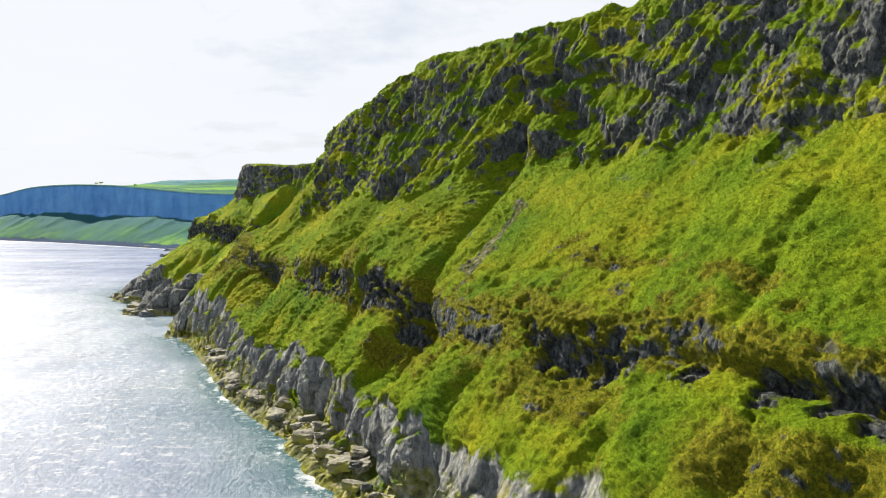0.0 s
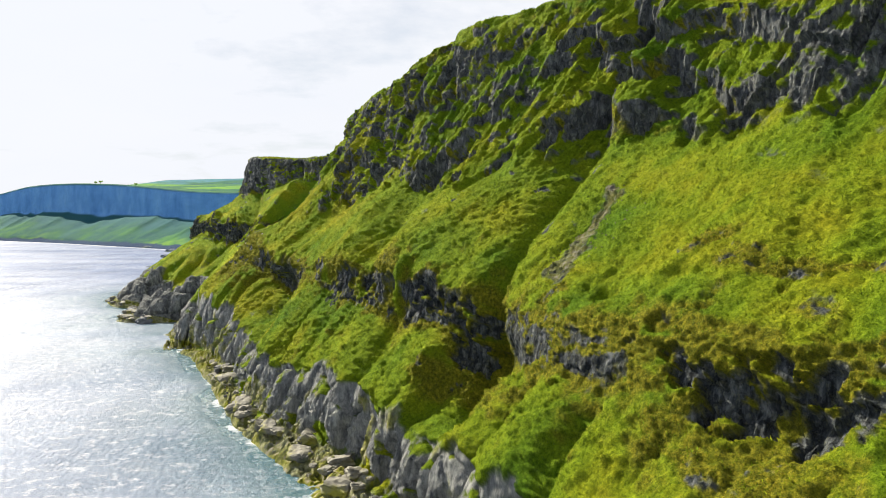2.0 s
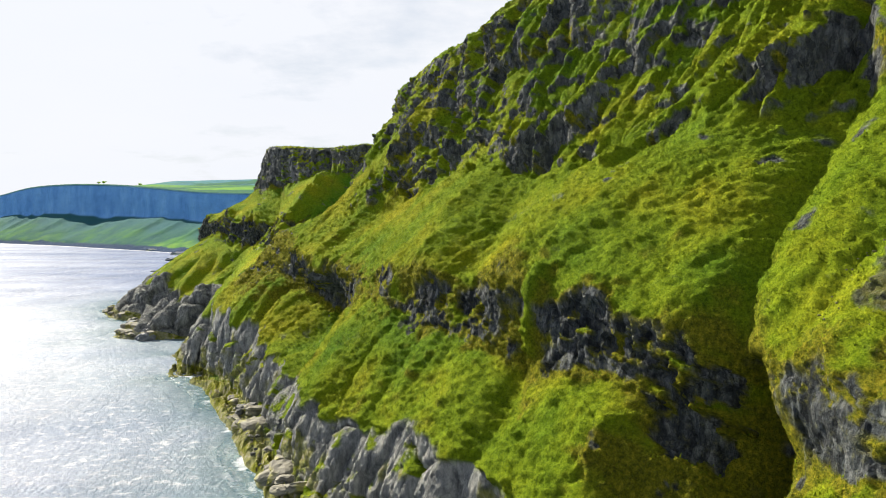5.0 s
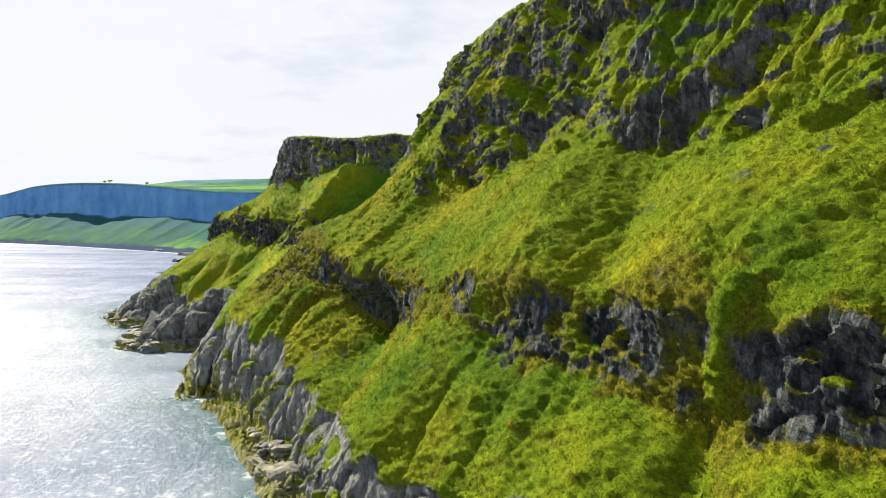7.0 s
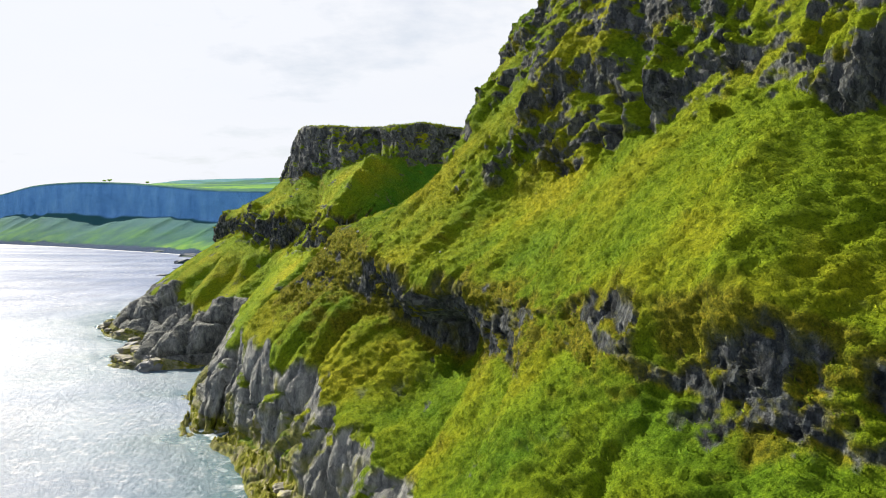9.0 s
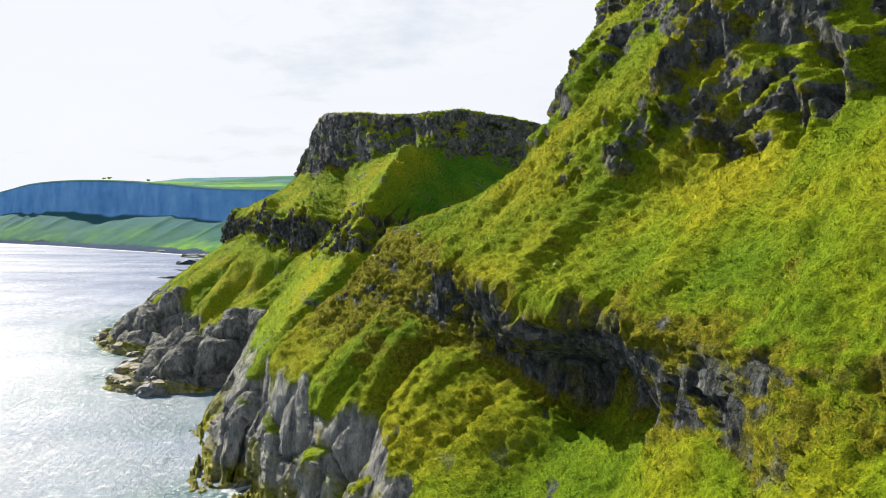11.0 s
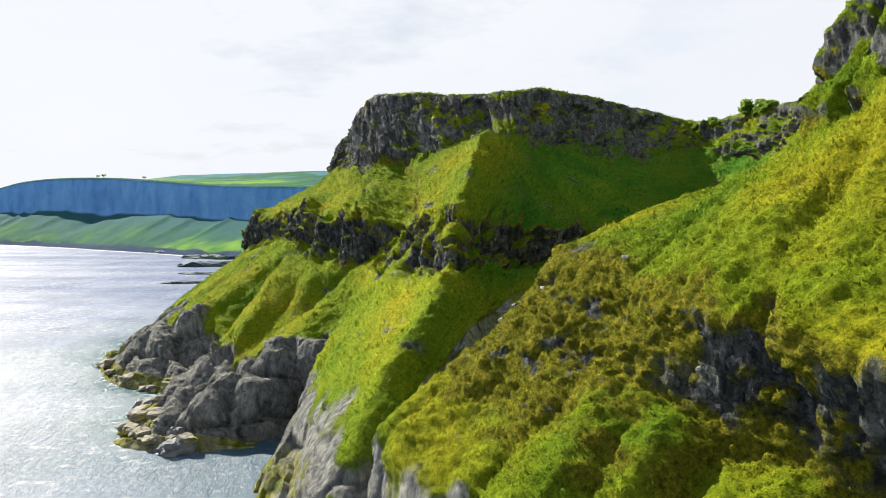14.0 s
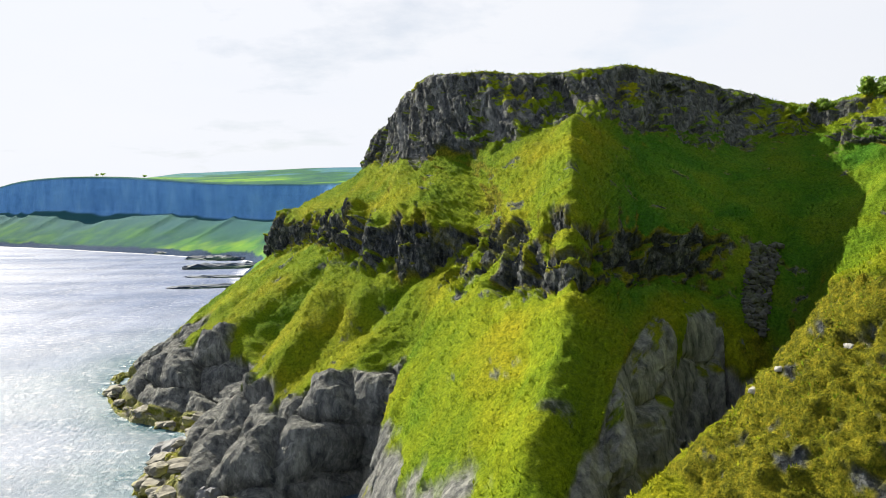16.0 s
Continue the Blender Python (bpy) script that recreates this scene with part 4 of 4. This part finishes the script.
def tufts(name, out, cover, q, per_area, size, seed, low=1.7, high=7.9):
    """Short bent blades scattered over the turf of one sheet, as one mesh."""
    rng = np.random.default_rng(seed)
    a, b, c = out[:-1, :-1], out[1:, :-1], out[:-1, 1:]
    cr = np.cross(b - a, c - a)
    area = np.linalg.norm(cr, axis=2)
    nrm = normals(out)[:-1, :-1]
    ok = (cover[:-1, :-1, 0] < 0.45) & (q[:-1, :-1] > low) & (q[:-1, :-1] < high)
    clump = np.clip(0.6 + 1.3 * fbm(a[..., 0] / 2.2, a[..., 1] / 2.2, a[..., 2] / 2.2, 3, 201), 0.05, 2)
    want = area * ok * per_area * clump
    count = np.floor(want + rng.random(want.shape)).astype(int)
    i, j = np.nonzero(count)
    rep = np.repeat(np.arange(len(i)), count[i, j])
    i, j = i[rep], j[rep]
    k = len(i)
    f, g = rng.random((k, 1)), rng.random((k, 1))
    root = a[i, j] + f * (b - a)[i, j] + g * (c - a)[i, j] - nrm[i, j] * 0.05
    up = nrm[i, j] * 0.65 + np.array([0, 0, 0.7])
    vs = np.empty((k, 2, 3, 3))
    sz = size * (0.5 + rng.random((k, 1)) ** 1.5 * 1.1)
    for blade in range(2):
        ang = rng.random((k, 1)) * 6.2832
        side = np.concatenate([np.cos(ang), np.sin(ang), np.zeros((k, 1))], 1)
        lean = rng.normal(0, 0.40, (k, 3)) + np.array([0.0, 0.0, -0.1])
        wide = sz * (0.22 + 0.2 * rng.random((k, 1)))
        vs[:, blade, 0] = root - side * wide
        vs[:, blade, 1] = root + side * wide
        vs[:, blade, 2] = root + (up + lean) * sz
    n_tri = k * 2
    me = bpy.data.meshes.new(name)
    me.vertices.add(n_tri * 3)
    me.vertices.foreach_set("co", vs.reshape(-1).astype(np.float32))
    me.loops.add(n_tri * 3)
    me.loops.foreach_set("vertex_index", np.arange(n_tri * 3, dtype=np.int32))
    me.polygons.add(n_tri)
    me.polygons.foreach_set("loop_start", np.arange(0, n_tri * 3, 3, dtype=np.int32))
    me.update(calc_edges=True)
    da = me.attributes.new("dry_lit", "FLOAT", "POINT")
    da.data.foreach_set("value", np.repeat(cover[i, j, 1], 6).astype(np.float32))
    la = me.attributes.new("lush_shade", "FLOAT", "POINT")
    la.data.foreach_set("value", np.repeat(cover[i, j, 2], 6).astype(np.float32))
    me.materials.append(GRASS)
    me.polygons.foreach_set("use_smooth", np.ones(n_tri, bool))
    lay = np.repeat(nrm[i, j], 6, axis=0) + np.repeat(rng.normal(0, 0.2, (n_tri, 3)), 3, axis=0)
    me.normals_split_custom_set_from_vertices((lay / np.linalg.norm(lay, axis=1, keepdims=True)).tolist())
    return new(name, me)


tagged(tufts("grass", near_out, near_cover, near_q, 10.0, 0.155, 5), "long yellow-green grass tussocks on the cliff slopes", "grass", kind="stuff")
tagged(tufts("grass", head_out, head_cover, head_q, 3.5, 0.22, 6), "long yellow-green grass on the headland slopes", "grass", kind="stuff")


# ---- loose rocks ----
SHORE_ROCK = rock_material("weedy_shore_rock", (0.06, 0.058, 0.05), (0.32, 0.30, 0.23), (0.25, 0.24, 0.025))
DARK_ROCK = rock_material("dark_basalt_rock", (0.025, 0.028, 0.03), (0.13, 0.13, 0.12), (0.07, 0.08, 0.05))
EARTH_ROCK = rock_material("earthy_stone", (0.06, 0.05, 0.035), (0.19, 0.165, 0.12), (0.12, 0.12, 0.03))


def boulder_bm(seed, squash=0.6, level=3, blocky=0.5):
    """A broken, rounded block about two units across with its base near zero."""
    bm = bmesh.new()
    bmesh.ops.create_icosphere(bm, subdivisions=level, radius=1.0)
    off = Vector((seed * 7.3, seed * 3.1, seed * 1.7))
    for v in bm.verts:
        p = v.co.copy()
        m = max(abs(p.x), abs(p.y), abs(p.z))
        p = p.lerp(p / m * 0.85, blocky)
        d = 1 + 0.30 * noise.fractal(p * 0.9 + off, 1.0, 2.0, 3) + 0.16 * noise.fractal(p * 2.6 + off, 0.7, 2.1, 4)
        v.co = Vector((p.x * d, p.y * d * (0.75 + 0.1 * (seed % 4)), p.z * d * squash))
    lift = -min(v.co.z for v in bm.verts) * 0.62
    bmesh.ops.translate(bm, verts=bm.verts, vec=(0, 0, lift))
    for f in bm.faces:
        f.smooth = False
    return bm


def thing_mesh(name, bm, mat):
    me = bpy.data.meshes.new(name)
    bm.to_mesh(me)
    bm.free()
    me.materials.append(mat)
    return me


def ground_at(out, i, j):
    return Vector(out[i, j])


rng = np.random.default_rng(12)


def strew(prefix, meshes, out, q, run, q_lo, q_hi, run_lo, run_hi, count, size, labels, group, category):
    """Separate rocks set down on a stretch of one sheet."""
    ok = np.argwhere((q > q_lo) & (q < q_hi) & (run > run_lo) & (run < run_hi) & (out[..., 2] > 0.2))
    for pick in rng.integers(0, len(ok), count):
        i, j = ok[pick]
        k = int(rng.integers(0, len(meshes)))
        sz = size * float(0.4 + rng.random() ** 2.2 * 1.6)
        ob = new(prefix, meshes[k])
        ob.matrix_basis = Matrix.Translation(ground_at(out, i, j) - Vector((0, 0, 0.12 * sz))) @ pose(0, 0, 0, float(rng.normal(0, 9)), float(rng.normal(0, 9)), float(rng.random() * 360)) @ Matrix.Scale(sz, 4)
        tagged(ob, labels[k % len(labels)], category, group)


shore_meshes = [thing_mesh("boulder", boulder_bm(k, 0.34 + 0.07 * k, 3, 0.8), SHORE_ROCK) for k in range(4)]
dark_meshes = [thing_mesh("boulder", boulder_bm(k + 5, 0.6), DARK_ROCK) for k in range(3)]
strew("boulder", shore_meshes, near_out, near_q, near_run, 0.35, 0.95, KNOTS[3], KNOTS[12], 90, 1.3,
      ["rounded grey boulder with yellow weed on the shore", "flat tan shore rock stained with weed", "cracked grey boulder at the foot of the sea cliff", "low weathered block on the rocky shore"], "shore boulders", "boulder")
strew("boulder", dark_meshes, near_out, near_q, near_run, 0.3, 0.9, KNOTS[3], KNOTS[13], 24, 0.8,
      ["dark wet basalt boulder by the water"], "shore boulders", "boulder")
strew("boulder", shore_meshes, head_out, head_q, head_run, 0.35, 0.95, KNOTS[24], KNOTS[29], 60, 1.2,
      ["rounded grey boulder below the headland"], "headland boulders", "boulder")


def heap(name, out, q, run, q_lo, q_hi, run_lo, run_hi, count, size, mat, seed):
    """Many small stones on a slope, as one mesh."""
    r = np.random.default_rng(seed)
    ok = np.argwhere((q > q_lo) & (q < q_hi) & (run > run_lo) & (run < run_hi))
    base = boulder_bm(seed, 0.8, 1, 0.7)
    base.verts.ensure_lookup_table()
    vs = np.array([v.co[:] for v in base.verts])
    fs = np.array([[v.index for v in f.verts] for f in base.faces])
    base.free()
    all_v, all_f = [], []
    for n, pick in enumerate(r.integers(0, len(ok), count)):
        i, j = ok[pick]
        a = r.random() * 6.2832
        rot = np.array([[math.cos(a), -math.sin(a), 0], [math.sin(a), math.cos(a), 0], [0, 0, 1]])
        sz = size * (0.35 + 1.1 * r.random() ** 2)
        all_v.append((vs * r.uniform(0.7, 1.3, 3)) @ rot.T * sz + out[i, j] + r.normal(0, 0.2, 3))
        all_f.append(fs + n * len(vs))
    me = bpy.data.meshes.new(name)
    me.from_pydata(np.concatenate(all_v).tolist(), [], np.concatenate(all_f).tolist())
    me.materials.append(mat)
    return new(name, me)


tagged(heap("scree", head_out, head_q, head_run, 2.55, 3.9, KNOTS[17] + 0.5, KNOTS[17] + 5.5, 700, 0.5, DARK_ROCK, 31), "fallen dark stones lying in the grassy gully", "scree", kind="stuff")
tagged(heap("scree", near_out, near_q, near_run, 4.05, 4.7, KNOTS[4] + 1.5, KNOTS[4] + 11, 220, 0.11, EARTH_ROCK, 33), "small grey stones on a bare earth slip", "scree", kind="stuff")


# ---- low rocks in the sea ----
# wet rock whose colours also hold the blue of distance haze
REEF_ROCK = rock_material("wet_reef_rock", (0.02, 0.038, 0.070), (0.060, 0.092, 0.145), (0.055, 0.105, 0.065))

def reef(x, y, length, width, height, turn, seed, mat, label):
    bm = boulder_bm(seed, 1.0, 4, 0.35)
    for v in bm.verts:
        v.co.z = max(v.co.z - 0.62, -0.5)
        v.co.z += 0.55 * noise.fractal(Vector((v.co.x * 7, v.co.y * 4, seed)), 0.8, 2.0, 4)
    ob = new("reef", thing_mesh("reef", bm, mat))
    ob.matrix_basis = pose(x, y, -0.3, 0, 0, turn) @ Matrix.Diagonal((length / 2, width / 2, height, 1))
    tagged(ob, label, "rock", "reefs of the bay")


reef(-222, 636, 50, 16, 1.5, 20, 3, REEF_ROCK, "low dark reef reaching out into the sea")
reef(-240, 700, 46, 20, 1.2, 8, 4, REEF_ROCK, "flat reef with green weed on top")
reef(-256, 780, 70, 26, 3.2, 14, 6, REEF_ROCK, "dark rocky islet close to the far shore")
reef(-296, 876, 60, 22, 3.5, -20, 7, REEF_ROCK, "low dark skerry at the foot of the far cliffs")
reef(-375, 975, 70, 24, 3.0, -40, 8, REEF_ROCK, "low dark skerry at the foot of the far cliffs")


# ---- bushes and far trees ----
def leaf_material(name, dark, light):
    m, nt, bsdf = material(name)
    geo = nt.nodes.new("ShaderNodeNewGeometry")
    col = ramp(nt, geo.outputs["Random Per Island"], [(0.0, dark), (1.0, light)]).outputs["Color"]
    nt.links.new(col, bsdf.inputs["Base Color"])
    bsdf.inputs["Roughness"].default_value = 0.6
    thin = nt.nodes.new("ShaderNodeBsdfTranslucent")
    nt.links.new(col, thin.inputs["Color"])
    both = nt.nodes.new("ShaderNodeMixShader")
    nt.links.new(bsdf.outputs["BSDF"], both.inputs[1])
    nt.links.new(thin.outputs["BSDF"], both.inputs[2])
    nt.links.new(both.outputs["Shader"], nt.nodes["Material Output"].inputs["Surface"])
    return m


LEAF = leaf_material("bush_leaf", (0.11, 0.22, 0.02), (0.30, 0.42, 0.05))
BARK, bark_nt, bark_bsdf = material("bark")
bark_noise = noise_node(bark_nt, 6.0, 4)
bark_nt.links.new(ramp(bark_nt, bark_noise.outputs["Fac"], [(0.3, (0.05, 0.035, 0.025)), (0.7, (0.16, 0.12, 0.09))]).outputs["Color"], bark_bsdf.inputs["Base Color"])


def part(name, bm, mat, parent, label=""):
    ob = new(name, thing_mesh(name, bm, mat))
    ob.parent = parent
    return tagged(ob, label)


def limb(bm, a, b, ra, rb):
    d = (b - a)
    rot = d.to_track_quat("Z", "Y").to_matrix().to_4x4()
    bmesh.ops.create_cone(bm, cap_ends=True, segments=7, radius1=ra, radius2=rb, depth=d.length, matrix=Matrix.Translation((a + b) / 2) @ rot)


def tree(name, place, height, spread, seed, label, category, leaves=900, lean=0.15, group="", bole=0.35, spring=(0.2, 0.5)):
    """A wind-bent shrub or tree: trunk, limbs, and a crown of single leaves in uneven clumps."""
    r = random.Random(seed)
    root = new(name)
    root.location = place
    tagged(root, label, category, group)
    bm = bmesh.new()
    fork = Vector((lean * height * 0.3, 0, height * bole))
    limb(bm, Vector((0, 0, -0.4)), fork, height * 0.05, height * 0.035)
    part("trunk", bm, BARK, root)
    tips = []
    for k in range(7):
        a = k * 0.9 + r.random()
        tip = fork + Vector((math.cos(a) * spread * r.uniform(0.2, 0.5) + lean * height * 0.4, math.sin(a) * spread * r.uniform(0.2, 0.5), height * r.uniform(*spring)))
        bm = bmesh.new()
        limb(bm, fork, tip, height * 0.025, height * 0.008)
        part("limb", bm, BARK, root)
        tips += [tip, fork.lerp(tip, 0.6)]
    bm = bmesh.new()
    for k in range(leaves):
        c = r.choice(tips)
        p = c + Vector((max(-1.6, min(1.6, r.gauss(0, 1))) * 0.12 * spread, max(-1.6, min(1.6, r.gauss(0, 1))) * 0.12 * spread, max(-1.6, min(1.6, r.gauss(0, 1))) * 0.10 * height))
        s = spread * r.uniform(0.03, 0.07)
        t = Vector((r.gauss(0, 1), r.gauss(0, 1), r.gauss(0, 1))).normalized()
        u = t.orthogonal().normalized()
        bm.faces.new([bm.verts.new(p - u * s), bm.verts.new(p + t * s * 1.4), bm.verts.new(p + u * s), bm.verts.new(p - t * s * 0.5)])
    part("crown", bm, LEAF, root)
    return root


def at_station(out, q, run, level, r):
    d = np.abs(q - level) * 3 + np.abs(run - r)
    i, j = np.unravel_index(d.argmin(), d.shape)
    return Vector(out[i, j])


for k, (r0, lv, hgt, spr) in enumerate([(KNOTS[17] - 3, 7.02, 4.6, 5.5), (KNOTS[17] - 7, 7.0, 3.2, 4.5), (KNOTS[17] + 3, 6.95, 3.2, 4.0), (KNOTS[18] + 1, 6.9, 2.4, 3.6)]):
    src = (near_out, near_q, near_run) if r0 < KNOTS[16] else (head_out, head_q, head_run)
    tree("bush", at_station(*src, lv, r0) - Vector((0, 0, 0.9)), hgt, spr, 40 + k, "wind-bent green bush on the brink of the cliff", "bush", 3500, 0.1, "bushes on the brink", 0.06, (0.05, 0.7))
for k, (tx, ty, hgt) in enumerate([(-548, 1220, 5.0), (-560, 1226, 4.0), (-470, 1165, 4.5)]):
    tree("tree", far_out.reshape(-1, 3)[((far_out[..., 0] - tx) ** 2 + (far_out[..., 1] - ty) ** 2 + 1e6 * (fq < 3.0)).argmin()] - np.array([0, 0, 0.3]), hgt, hgt * 1.1, 60 + k, "lone wind-bent tree on the far cliff top", "tree", 500, 0.3, "far trees")


# ---- sea-worn knobs below the headland, and single stones on the turf ----
KNOB_ROCK = rock_material("smooth_grey_sea_rock", (0.06, 0.065, 0.075), (0.30, 0.31, 0.33), (0.16, 0.165, 0.17))


knob_meshes = [thing_mesh("sea_rock", boulder_bm(k, 0.9, 4, 0.55), KNOB_ROCK) for k in (21, 24, 26)]
for k, (ku, kv, kz, kl, kw, kh, turn) in enumerate([(190, 3.5, -0.5, 4.0, 2.6, 2.6, 60), (201, 1.5, -0.6, 5.0, 3.0, 2.2, 110), (214, 1.0, -0.5, 4.0, 2.6, 2.0, 80), (183, 1.0, -0.8, 3.0, 2.4, 2.2, 30)]):
    kx, ky = plan(ku, kv)
    ob = new("sea_rock", knob_meshes[k % 3])
    ob.matrix_basis = pose(kx, ky, kz, 0, 0, turn) @ Matrix.Diagonal((kl, kw, kh, 1))
    tagged(ob, "smooth rounded grey rock rising from the shore", "rock", "sea rocks below the headland")

WHITE_ROCK = rock_material("bleached_stone", (0.25, 0.245, 0.22), (0.55, 0.53, 0.48), (0.45, 0.44, 0.38))
white_meshes = [thing_mesh("stone", boulder_bm(k + 11, 0.7, 2, 0.8), WHITE_ROCK) for k in range(2)]
for k, (lv, r0, sz) in enumerate([(4.12, KNOTS[13] + 7.4, 0.34), (3.5, KNOTS[12] + 10.0, 0.25), (3.2, KNOTS[12] + 8.5, 0.22), (3.6, KNOTS[13] + 14.0, 0.3), (3.3, KNOTS[14] + 1.0, 0.26), (3.8, KNOTS[14] + 3.0, 0.2), (3.1, KNOTS[14] + 2.5, 0.34), (4.3, KNOTS[11] + 6.0, 0.2)]):
    ob = new("stone", white_meshes[k % 2])
    ob.matrix_basis = Matrix.Translation(at_station(near_out, near_q, near_run, lv, r0)) @ pose(0, 0, 0, 0, 0, 40 * k) @ Matrix.Scale(sz, 4)
    tagged(ob, "pale bleached stone lying on the turf", "stone", "pale stones on the slope")
